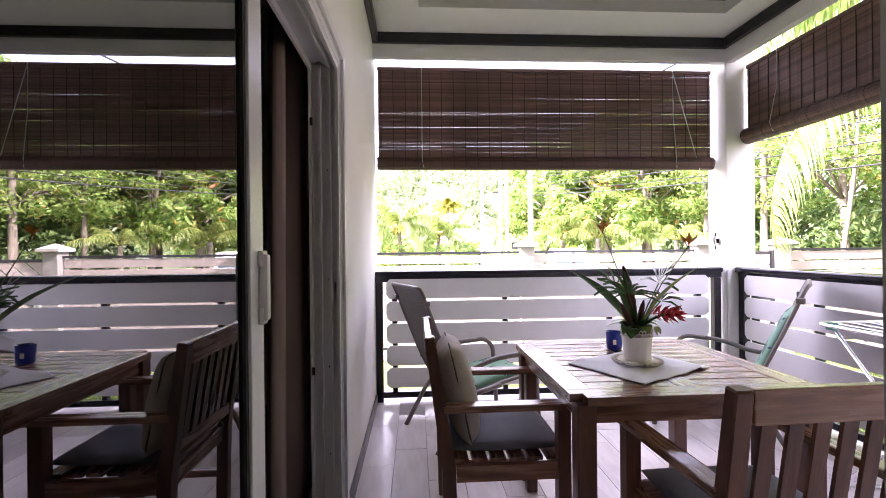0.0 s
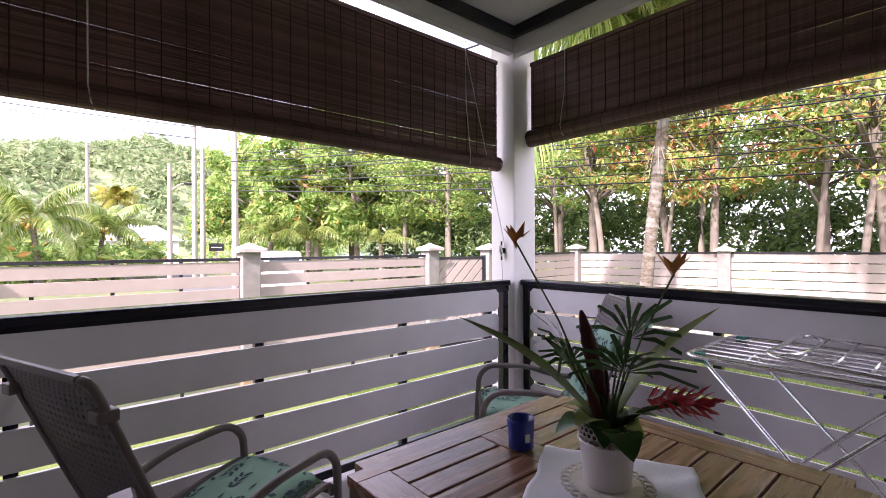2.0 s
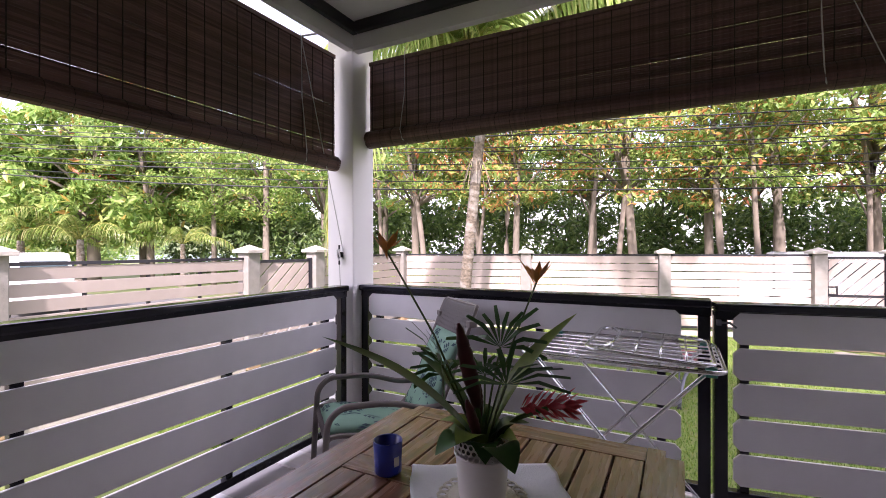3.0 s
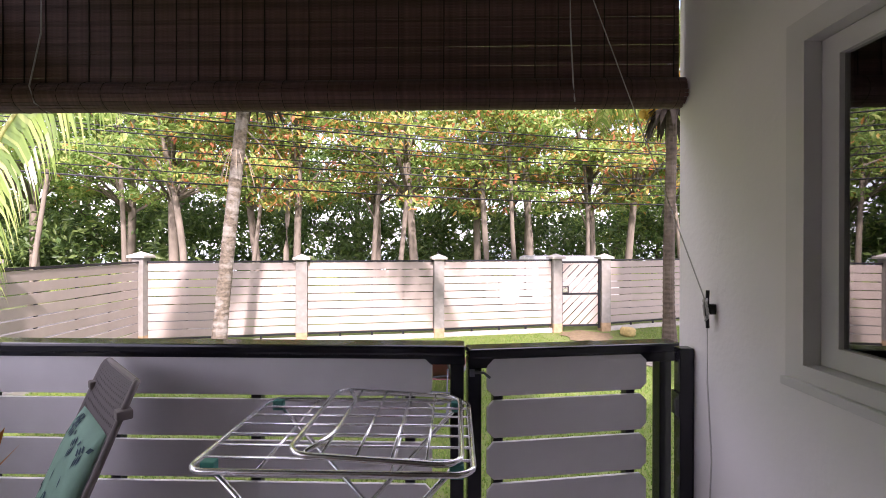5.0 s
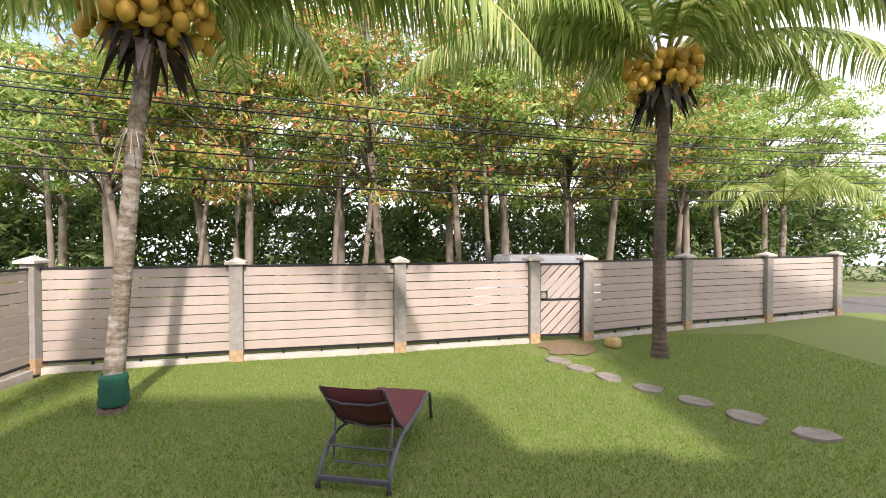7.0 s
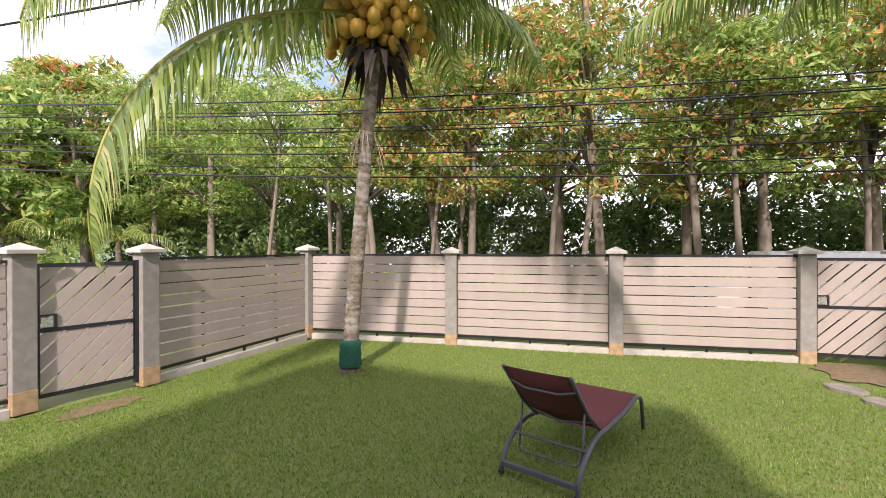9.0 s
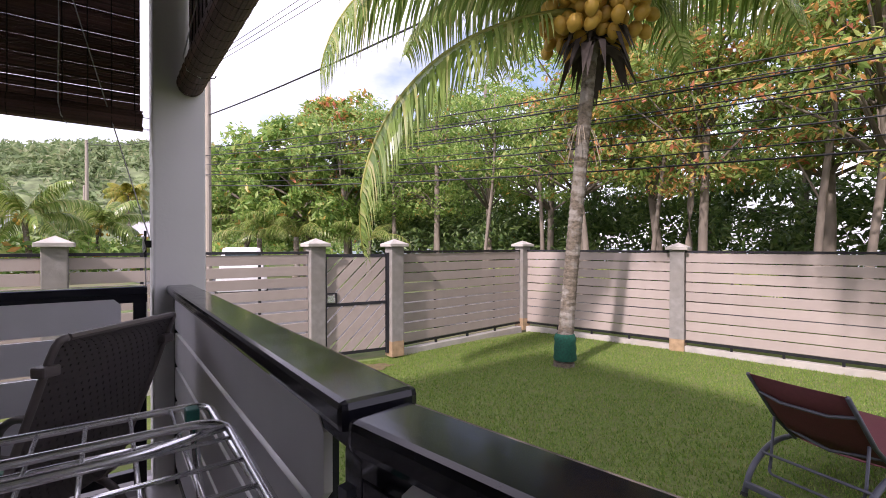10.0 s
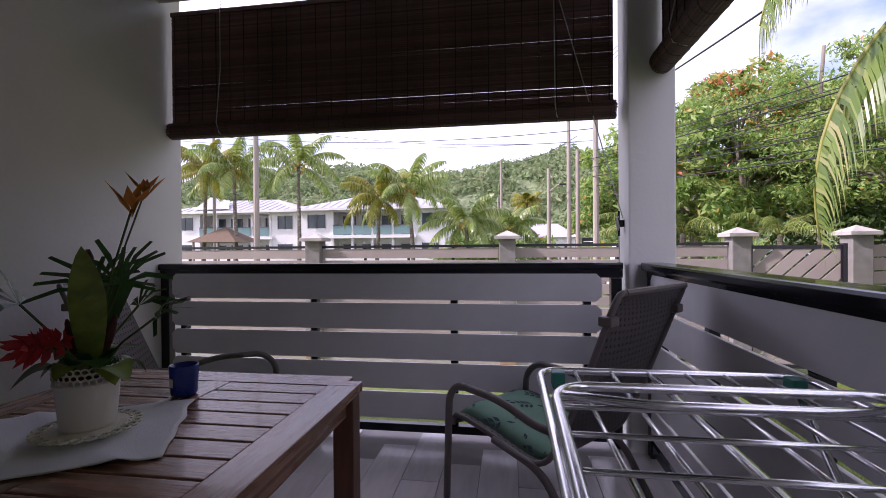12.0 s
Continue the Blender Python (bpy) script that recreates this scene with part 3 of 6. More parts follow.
# ---- bamboo blinds ----
def blind(name, m, length, z_top, z_roll, r_roll, material, cords, label):
    """Hung along x from 0 to length; the room is at -y."""
    th = thing(name, m, label, "bamboo blind", "bamboo blinds on the veranda")
    part("head_batten", bx(0, length, -0.012, 0.012, z_top - 0.03, z_top, bevel=0.003), material, th)
    pitch = 0.0128
    n = int((z_top - 0.03 - z_roll) / pitch)
    rnd = random.Random(7)
    metas = [to_mesh(bx(0.004, length - 0.004, -0.0022, 0.0022, -hh / 2, hh / 2), "slat", material) for hh in (0.0122, 0.0119, 0.0112, 0.0126)]
    for i in range(n):
        z = z_top - 0.036 - i * pitch
        k = rnd.choice((0, 0, 0, 1, 1, 2, 3))
        piece("slat", metas[k], th, pose(0, rnd.uniform(-0.0015, 0.0015), z, 0, rnd.uniform(-0.02, 0.02), 0))
    ns = int(length / 0.105)
    m_s = to_mesh(tube([(0, -0.006, z_top), (0.002, -0.0065, (z_top + z_roll) / 2), (0, -0.006, z_roll)], 0.0028, 5), "warp_string", STRING)
    for k in range(ns + 1):
        piece("warp_string", m_s, th, pose(0.03 + (length - 0.06) * k / ns, 0, 0))
    # the rolled-up end: slats laid round a core
    core = part("roll", tube([(0.004, 0, z_roll), (length - 0.004, 0, z_roll)], r_roll - 0.006, 20), material, th, "rolled-up lower end")
    m_r = to_mesh(bx(-0.006, length + 0.006, -0.0075, 0.0075, -0.002, 0.002), "rolled_slat", material)
    kk = int(2 * math.pi * r_roll / 0.0165)
    for k in range(kk):
        a = 2 * math.pi * k / kk
        piece("rolled_slat", m_r, core, pose(rnd.uniform(-0.004, 0.004), math.sin(a) * r_roll, z_roll + math.cos(a) * r_roll, -math.degrees(a)))
    m_s = to_mesh(tube([(0, math.sin(a) * (r_roll + 0.003), z_roll + math.cos(a) * (r_roll + 0.003)) for a in [2 * math.pi * j / 14 for j in range(14)]], 0.0018, 4, closed=True), "string_loop", STRING)
    for k in range(ns + 1):
        piece("string_loop", m_s, core, pose(0.03 + (length - 0.06) * k / ns, 0, 0))
    for x in cords:
        part("cord", tube([(x, -0.012, z_top), (x + 0.002, -0.016, (z_top + z_roll) / 2), (x, -r_roll - 0.008, z_roll + 0.03), (x + 0.01, -r_roll * 0.9, z_roll - r_roll * 0.6), (x + 0.03, 0, z_roll - r_roll - 0.006)], 0.0035, 6), CORD, th, "pale pull cord")
        part("hook", tube([(x, 0, z_top), (x, -0.01, z_top + 0.02), (x + 0.008, 0, z_top + 0.035), (x, 0.0, z_top + 0.05), (x, -0.03, z_top + 0.055)], 0.003, 6), METAL, th)
    return th


blind_n = blind("bamboo_blind", pose(-0.035, 4.25, 0), 2.975, 2.855, 2.025, 0.055, REED, (0.38, 2.62), "dark brown bamboo roller blind above the street-side railing")
blind_e = blind("bamboo_blind", pose(3.165, 4.085, 0, 0, 0, -90), 3.30, 2.845, 2.235, 0.066, REED_E, (0.33, 2.80), "dark brown bamboo roller blind above the garden-side railing")


def cleat(name, m, label):
    th = thing(name, m, label, "cord cleat")
    part("cleat_bar", tube([(0, -0.028, -0.075), (0, -0.03, -0.02), (0, -0.03, 0.02), (0, -0.028, 0.075)], 0.007), RUBBER, th)
    part("cleat_foot", bx(-0.01, 0.01, -0.026, 0, -0.02, 0.02), RUBBER, th)
    bm = tube([(0.012 * math.cos(a), -0.034 - 0.004 * math.sin(3 * a), 0.045 * math.sin(a)) for a in [2 * math.pi * j / 16 for j in range(16)]], 0.004, 6, closed=True)
    tube([(0.014 * math.cos(a + 0.6), -0.038, 0.04 * math.sin(a)) for a in [2 * math.pi * j / 16 for j in range(16)]], 0.004, 6, closed=True, bm=bm)
    part("wound_cord", bm, CORD, th)
    return th


c1 = cleat("cord_cleat", pose(2.984, 4.22, 1.33, 0, 0, -90), "black cord cleat with wound cord on the white column")
part("hanging_cord", tube([(0, -0.03, -0.03), (0.01, -0.025, -0.3), (-0.015, -0.02, -0.55), (0.02, -0.02, -0.72), (-0.02, -0.02, -0.70)], 0.0035, 6), CORD, c1)
c2 = cleat("cord_cleat", pose(2.907, SY, 1.285, 0, 0, 180), "black cord cleat with wound cord on the white wall")
part("hanging_cord", tube([(0, -0.03, -0.03), (-0.015, -0.02, -0.3), (0.012, -0.018, -0.6), (-0.01, -0.018, -0.9), (0.02, -0.015, -1.1), (-0.015, -0.015, -0.8)], 0.0035, 6), CORD, c2)
ln = thing("blind_cord", pose(0, 0, 0), "thin grey cord drawn tight from blind to column cleat", "cord")
part("line", tube([(2.58, 4.235, 2.85), (2.975, 4.20, 1.36)], 0.0035, 6), CORD, ln)
ln = thing("blind_cord", pose(0, 0, 0), "thin grey cord drawn tight from blind to wall cleat", "cord")
part("line", tube([(3.145, 1.25, 2.84), (2.907, SY + 0.04, 1.325)], 0.0026, 6), CORD, ln)

# ---- ceiling fan ----
fan = thing("ceiling_fan", pose(1.55, 2.62, 3.175), "pale ceiling fan at rest under the black panel", "ceiling fan")
part("rod", tube([(0, 0, 0), (0, 0, -0.16)], 0.015), WHITEFR, fan)
part("motor", lathe([(0.0, -0.14), (0.09, -0.15), (0.11, -0.19), (0.09, -0.25), (0.0, -0.26)], 20), WHITEFR, fan, smooth=True)
for k in range(3):
    part("blade", bx(0.12, 0.72, -0.065, 0.065, -0.205, -0.197, bevel=0.003), WHITEFR, fan).matrix_basis = pose(0, 0, 0, 8, 0, 70 + 120 * k)


# ---- garden: ground, fence ----
GZ = -0.66
def gridmesh(name, x0, x1, y0, y1, nx, ny, zf, material):
    xs, ys = np.linspace(x0, x1, nx + 1), np.linspace(y0, y1, ny + 1)
    vs = [(x, y, zf(x, y)) for y in ys for x in xs]
    fs = [(j * (nx + 1) + i, j * (nx + 1) + i + 1, (j + 1) * (nx + 1) + i + 1, (j + 1) * (nx + 1) + i) for j in range(ny) for i in range(nx)]
    return raw(name, vs, fs, material, None, True)


def lawn_z(x, y):
    return GZ - 0.01 + 0.02 * noise.noise(Vector((x * 0.4, y * 0.4, 0)))


tagged(raw("ground", [(-900, -900, GZ - 0.06), (900, -900, GZ - 0.06), (900, 900, GZ - 0.06), (-900, 900, GZ - 0.06)], [(0, 1, 2, 3)], GROUND), "green and earthy ground reaching to the distance", "ground", kind="structure")
lawn = tagged(gridmesh("lawn", -6, 17, -13, 8.4, 92, 84, lawn_z, GRASS_SOIL), "short green lawn of the garden", "lawn", kind="structure")
FE = [(10.66, 8.61), (11.48, 5.38), (12.14, 2.22), (12.95, -0.82), (13.15, -2.14), (14.45, -5.25), (15.45, -8.2), (16.6, -11.3)]
FN = [(10.66, 8.61), (6.92, 8.20), (5.53, 8.38), (2.27, 8.39), (-0.85, 8.40), (-4.0, 8.42), (-7.1, 8.44), (-10.2, 8.46)]


def inside_lawn(x, y):
    xf = np.interp(y, [p[1] for p in FE][::-1], [p[0] for p in FE][::-1])
    return x < xf - 0.05 and y < 8.2 and not (x < 3.3 and y < 4.45)


def grass(n):
    rs = np.random.RandomState(4)
    V, F = [], []
    k = 0
    while k < n:
        # denser near the railing
        x = 3.25 + (rs.rand() ** 1.5) * 10.5
        y = -7 + rs.rand() * 15.2
        if not inside_lawn(x, y):
            continue
        bare = math.hypot((x - 12.4), (y + 1.5) * 0.8)
        if bare < 0.9 and rs.rand() < 0.85:
            continue
        a = rs.rand() * 6.283
        hgt = 0.018 + 0.024 * rs.rand()
        w = 0.004 + 0.004 * rs.rand()
        lean = 0.8 * hgt * rs.rand()
        z = lawn_z(x, y) - 0.003
        dx, dy = math.cos(a) * w, math.sin(a) * w
        b = len(V)
        V += [(x - dx, y - dy, z), (x + dx, y + dy, z), (x - dy * 0 + math.sin(a) * lean, y + math.cos(a) * lean, z + hgt)]
        F.append((b, b + 1, b + 2))
        k += 1
    return V, F


gv, gf = grass(300000)
tagged(raw("grass", gv, gf, BLADE), "short mown green grass blades", "grass", kind="stuff")
# bare earth by the gates
EARTH = mat("bare_earth", (0.17, 0.125, 0.07), 0.95, vary=0.25, scale=12, bump=0.5, bump_scale=50)
def patch(name, cx, cy, rx, ry, material, z, label, cat):
    rnd = random.Random(int(cx * 10))
    vs = [(cx, cy, z + 0.012)] + [(cx + rx * math.cos(a) * (r := rnd.uniform(0.75, 1.1)), cy + ry * math.sin(a) * r, z) for a in [2 * math.pi * k / 22 for k in range(22)]]
    fs = [(0, 1 + k, 1 + (k + 1) % 22) for k in range(22)]
    return tagged(raw(name, vs, fs, material, None, True), label, cat, kind="structure")


patch("earth_patch", 12.4, -1.5, 0.75, 0.7, EARTH, GZ + 0.004, "worn brown earth in front of the gate", "bare earth")
patch("earth_patch", 6.1, 7.75, 0.5, 0.25, EARTH, GZ, "worn brown earth in front of the gate", "bare earth")


def fence_post(p):
    th = thing("fence_post", pose(p[0], p[1], GZ - 0.05), "grey concrete fence post with a pyramid cap", "fence post", "concrete posts of the garden fence")
    return th


post_src = fence_post(FE[1])
part("shaft", bx(-0.125, 0.125, -0.125, 0.125, 0, 1.96, bevel=0.012), CONC, post_src)
part("stained_foot", bx(-0.1275, 0.1275, -0.1275, 0.1275, 0.0, 0.28, bevel=0.012), mat("earth_stained_concrete", (0.36, 0.25, 0.15), 0.9, vary=0.25, scale=9, bump=0.3), post_src)
bm = bx(-0.19, 0.19, -0.19, 0.19, 1.955, 2.01, bevel=0.008)
a = [bm.verts.new(v) for v in ((-0.18, -0.18, 2.008), (0.18, -0.18, 2.008), (0.18, 0.18, 2.008), (-0.18, 0.18, 2.008), (0, 0, 2.095))]
for k in range(4):
    bm.faces.new((a[k], a[(k + 1) % 4], a[4]))
part("cap", bm, CONCL, post_src, "pale weathered cap")
for p, q in [(FE[i], FE[i + 1]) for i in range(len(FE) - 1)]:
    if q != FE[1]:
        copy_thing(post_src, pose(q[0], q[1], GZ - 0.05, 0, 0, math.degrees(math.atan2(q[1] - p[1], q[0] - p[0]))))
post_src.rotation_euler.z = math.radians(-76)
for q in FN:
    copy_thing(post_src, pose(q[0], q[1], GZ + 0.01))


def fence_panel(p, q, gap, label):
    d = Vector((q[0] - p[0], q[1] - p[1], 0))
    L = d.length - 0.25
    ang = math.degrees(math.atan2(d.y, d.x))
    mid = ((p[0] + q[0]) / 2, (p[1] + q[1]) / 2)
    th = thing("board_fence", pose(mid[0], mid[1], GZ, 0, 0, ang), label, "fence", "board panels of the garden fence")
    part("kerb", bx(-L / 2, L / 2, -0.07, 0.07, -0.08, 0.10, bevel=0.01), CONCL, th, "pale concrete kerb")
    part("top_rail", bx(-L / 2, L / 2, -0.025, 0.025, 1.85, 1.89), DARKTRIM, th)
    part("bottom_rail", bx(-L / 2, L / 2, -0.025, 0.025, 0.165, 0.205), DARKTRIM, th)
    for k in range(1, 4):
        x = -L / 2 + L * k / 4
        part("upright", bx(x - 0.02, x + 0.02, 0.012, 0.045, 0.206, 1.849), DARKTRIM, th)
        part("foot", bx(x - 0.02, x + 0.02, -0.02, 0.02, 0.10, 0.165), DARKTRIM, th)
    pitch = 1.645 / 9
    me = to_mesh(bx(-L / 2 + 0.01, L / 2 - 0.01, -0.011, 0.011, -(pitch - gap) / 2, (pitch - gap) / 2, bevel=0.003), "board", FENCEB)
    rnd = random.Random(int(mid[0] * 7 + mid[1] * 3))
    for k in range(9):
        piece("board", me, th, pose(rnd.uniform(-0.004, 0.004), 0, 0.205 + pitch * (k + 0.5), 0, rnd.uniform(-0.08, 0.08), 0))
    return th


def fence_gate(p, q, hinge_at_q, flip):
    d = Vector((q[0] - p[0], q[1] - p[1], 0))
    L = d.length - 0.27
    th = thing("fence_gate", pose((p[0] + q[0]) / 2, (p[1] + q[1]) / 2, GZ, 0, 0, math.degrees(math.atan2(d.y, d.x))), "closed garden gate of diagonal cream boards in a black frame", "garden gate", "garden gates")
    bm = bx(-L / 2, L / 2, -0.02, 0.02, 1.79, 1.84); bx(-L / 2, L / 2, -0.02, 0.02, 0.13, 0.18, bm=bm)
    bx(-L / 2, -L / 2 + 0.045, -0.02, 0.02, 0.18, 1.79, bm=bm); bx(L / 2 - 0.045, L / 2, -0.02, 0.02, 0.18, 1.79, bm=bm)
    bx(-L / 2 + 0.045, L / 2 - 0.045, -0.02, 0.02, 0.96, 1.01, bm=bm)
    part("gate_frame", bm, DARKTRIM, th)
    hx = L / 2 if hinge_at_q else -L / 2
    part("hinge_post", bx(hx - 0.03, hx + 0.03, -0.05, 0.05, 0.08, 1.86), DARKTRIM, th)
    # diagonal boards clipped to the two fields
    w, pitch = 0.155, 0.185
    s = flip
    for (za, zb) in ((0.182, 0.958), (1.012, 1.788)):
        xa, xb = -L / 2 + 0.047, L / 2 - 0.047
        c = -(zb - za) - 0.2
        while c < (xb - xa) + (zb - za):
            # strip: c < (x - xa) * 1 - s*(z - za) < c + w
            bm = bmesh.new()
            poly = [(xa, za), (xb, za), (xb, zb), (xa, zb)]
            def clip(poly, f):
                out = []
                for i in range(len(poly)):
                    A, B = poly[i], poly[(i + 1) % len(poly)]
                    fa, fb = f(A), f(B)
                    if fa >= 0:
                        out.append(A)
                    if fa * fb < 0:
                        t = fa / (fa - fb)
                        out.append((A[0] + (B[0] - A[0]) * t, A[1] + (B[1] - A[1]) * t))
                return out
            poly = clip(poly, lambda P: (P[0] - xa) - s * (P[1] - za) - c)
            poly = clip(poly, lambda P: c + w * 1.3 - (P[0] - xa) + s * (P[1] - za)) if len(poly) > 2 else []
            if len(poly) > 2:
                A = [bm.verts.new((x, -0.01, z)) for x, z in poly]; B = [bm.verts.new((x, 0.01, z)) for x, z in poly]
                bm.faces.new(A); bm.faces.new(B[::-1])
                for i in range(len(A)):
                    j = (i + 1) % len(A)
                    bm.faces.new((A[j], A[i], B[i], B[j]))
                part("board", bm, FENCEB, th)
            else:
                bm.free()
            c += pitch * 1.3
    lx = -hx * 0.80
    bm = bx(lx - 0.10, lx + 0.10, -0.035, 0.035, 1.005, 1.02); bx(lx - 0.10, lx + 0.10, -0.035, 0.035, 1.17, 1.19, bm=bm)
    sx = lx + (0.09 if hx > 0 else -0.09)
    bx(sx - 0.012, sx + 0.012, -0.035, 0.035, 1.02, 1.17, bm=bm)
    part("latch_box", bm, DARKTRIM, th)
    part("latch_plate", bx(lx - 0.06, lx + 0.06, -0.032, -0.024, 1.03, 1.15), CHROME, th, "shiny lock plate")
    return th


for i in range(len(FE) - 1):
    if i == 3:
        fence_gate(FE[3], FE[4], True, 1)
    else:
        fence_panel(FE[i], FE[i + 1], 0.019, "cream board fence panel in a black frame on a kerb")
for i in range(len(FN) - 1):
    if i == 1:
        fence_gate(FN[2], FN[1], True, 1)
    else:
        fence_panel(FN[i + 1], FN[i], 0.022 if i == 0 else 0.034, "cream slatted fence panel in a black frame on a kerb")

# ---- stepping stones, stone block ----
for k, (x, y) in enumerate([(11.3, -0.95), (10.76, -1.22), (10.19, -1.52), (9.6, -1.93), (9.02, -2.32), (8.41, -2.68), (7.85, -3.15)]):
    rnd = random.Random(k)
    bm = bmesh.new()
    pts = [(0.24 * math.cos(a) * (q := rnd.uniform(0.85, 1.15)), 0.20 * math.sin(a) * q) for a in [2 * math.pi * j / 11 for j in range(11)]]
    A = [bm.verts.new((px, py, 0.025)) for px, py in pts]; B = [bm.verts.new((px * 1.05, py * 1.05, -0.05)) for px, py in pts]
    bm.faces.new(A)
    for i in range(11):
        bm.faces.new((A[i], B[i], B[(i + 1) % 11], A[(i + 1) % 11]))
    ob = part("stepping_stone", bm, PAVER)
    ob.matrix_basis = pose(x, y, GZ, 0, 0, rnd.uniform(0, 90))
    tagged(ob, "flat grey stepping stone set in the lawn", "stepping stone", "stepping stones to the gate")
bm = bmesh.new(); bmesh.ops.create_icosphere(bm, subdivisions=3, radius=1)
for v in bm.verts:
    c = v.co.normalized()
    k = 1 / max(abs(c.x), abs(c.y), abs(c.z)) ** 0.7
    v.co = Vector((c.x * 0.17 * k, c.y * 0.14 * k, c.z * 0.115 * k)) * (1 + 0.08 * noise.noise(c * 2.5))
ob = part("stone_block", bm, STONEY, smooth=True); ob.matrix_basis = pose(12.45, -2.5, GZ + 0.10, 0, 0, 20)
tagged(ob, "rounded yellow stone block on the lawn by the gate", "stone")


# ---- palms ----
def frond(origin, azim, length, rise, droop, leaf, n=46, seed=0, hang=1.15, width=0.022):
    """Leaflets and rachis of one frond: two bmeshes as vertex lists."""
    rnd = random.Random(seed)
    o = Vector(origin)
    h = Vector((math.cos(azim), math.sin(azim), 0))
    side = Vector((-h.y, h.x, 0))
    pts = []
    p, ang = o.copy(), rise
    steps = 22
    for i in range(steps + 1):
        pts.append(p.copy())
        p = p + (h * math.cos(ang) + Vector((0, 0, math.sin(ang)))) * (length / steps)
        ang -= droop / steps * (0.5 + 1.0 * i / steps)
    V, F = [], []
    for i in range(n):
        u = 0.14 + 0.86 * (i / (n - 1))
        f = u * steps
        k = min(int(f), steps - 1)
        base = pts[k].lerp(pts[k + 1], f - k)
        d = (pts[k + 1] - pts[k]).normalized()
        nrm = side.cross(d).normalized()
        ll = leaf * (math.sin(math.pi * (0.12 + 0.80 * u)) ** 0.7) * rnd.uniform(0.85, 1.1)
        for sgn in (-1, 1):
            tilt = rnd.uniform(0.3, 0.6)
            dr = (side * sgn * 0.8 + d * tilt + nrm * 0.25).normalized()
            q = base.copy()
            w = width * rnd.uniform(0.75, 1.15) * (0.6 + 0.5 * math.sin(math.pi * u))
            wd = d * w
            b = len(V)
            sg = 4
            for j in range(sg + 1):
                t = j / sg
                ww = wd * (1 - t) ** 0.6 if j < sg else wd * 0.04
                V.append(tuple(q - ww)); V.append(tuple(q + ww))
                q = q + dr * (ll / sg)
                dr = (dr + Vector((0, 0, -hang * (0.45 + 0.35 * rnd.random())))).normalized()
            for j in range(sg):
                F.append((b + 2 * j, b + 2 * j + 1, b + 2 * j + 3, b + 2 * j + 2))
    return pts, V, F


def palm(name, base, lean, height, r0, r1, fronds, label, nuts=40, leaf=0.85, bark=None, fmat=None, crown_r=0.5, nut_r=0.105, detail=46, skirt=True, group="", width=0.022):
    """fronds: (azimuth, length, rise, droop) in degrees and metres."""
    bark, fmat = bark or BARK, fmat or FROND
    th = thing(name, pose(base[0], base[1], base[2]), label, "palm tree", group)
    bm = bmesh.new()
    rings = int(height / 0.055)
    pts, rs = [], []
    for i in range(rings + 1):
        u = i / rings
        bend = u ** 1.3
        pts.append((lean[0] * bend + 0.04 * math.sin(u * 5), lean[1] * bend + 0.03 * math.sin(u * 4 + 1), height * u))
        r = r0 + (r1 - r0) * u + 0.06 * math.exp(-u * height * 3.0)
        rs.append(r * (1.0 if i % 2 else 1.07))
    tube(pts, rs, 14, bm=bm)
    part("trunk", bm, bark, th, smooth=False)
    top = Vector(pts[-1])
    for k, (az, L, rise, droop) in enumerate(fronds):
        o = top + Vector((math.cos(radians(az)) * 0.08, math.sin(radians(az)) * 0.08, 0.05 + 0.02 * (k % 3)))
        fp, V, F = frond(o, radians(az), L, radians(rise), radians(droop), leaf, detail, seed=k + int(base[0] * 10), width=width)
        rc = part("frond", tube(fp, [max(0.032 * (1 - 0.85 * i / len(fp)) * L / 3.2, 0.006) for i in range(len(fp))], 6), RACHIS, th, "arching frond", smooth=True)
        tagged(raw("frond_foliage", V, F, fmat, rc), kind="stuff")
    rnd = random.Random(11)
    if skirt:
        for k in range(44):
            a = rnd.uniform(0, 6.283)
            L = rnd.uniform(0.5, 0.95)
            d = Vector((math.cos(a), math.sin(a), 0))
            s = Vector((-d.y, d.x, 0)) * rnd.uniform(0.04, 0.085)
            p0 = top + d * 0.1 + Vector((0, 0, rnd.uniform(-0.5, -0.1)))
            p1 = p0 + d * L * 0.45 + Vector((0, 0, -L * 0.25)); p2 = p1 + d * L * 0.25 + Vector((0, 0, -L * 0.6))
            vs = [tuple(p0 - s), tuple(p0 + s), tuple(p1 - s * 1.2), tuple(p1 + s * 1.2), tuple(p2), tuple((p1 - s * 1.2) + Vector((0, 0, 0.02))), tuple(p0 + Vector((0, 0, 0.03)))]
            raw("dry_sheath", vs, [(0, 1, 3, 2), (2, 3, 4), (0, 2, 6), (1, 6, 3)], HUSK, th)
    if nuts:
        bm = bmesh.new(); bmesh.ops.create_icosphere(bm, subdivisions=2, radius=nut_r)
        for v in bm.verts:
            v.co.z *= 1.28
            v.co *= 1 + 0.03 * noise.noise(v.co * 20)
            if v.co.z < 0:
                v.co.x *= 1 + v.co.z * 1.6; v.co.y *= 1 + v.co.z * 1.6
        for fc in bm.faces:
            fc.smooth = True
        me = to_mesh(bm, "coconut", COCO)
        placed = []
        tries = 0
        while len(placed) < nuts and tries < 4000:
            tries += 1
            a = rnd.uniform(0, 6.283)
            c = top + Vector((math.cos(a), math.sin(a), 0)) * rnd.uniform(0.20, crown_r) + Vector((0, 0, rnd.uniform(-0.42, 0.2)))
            if all((c - q).length > nut_r * 1.55 for q in placed):
                placed.append(c)
                piece("coconut", me, th, Matrix.Translation(c) @ pose(0, 0, 0, rnd.uniform(-40, 40), rnd.uniform(-40, 40), rnd.uniform(0, 360)))
    return th, top


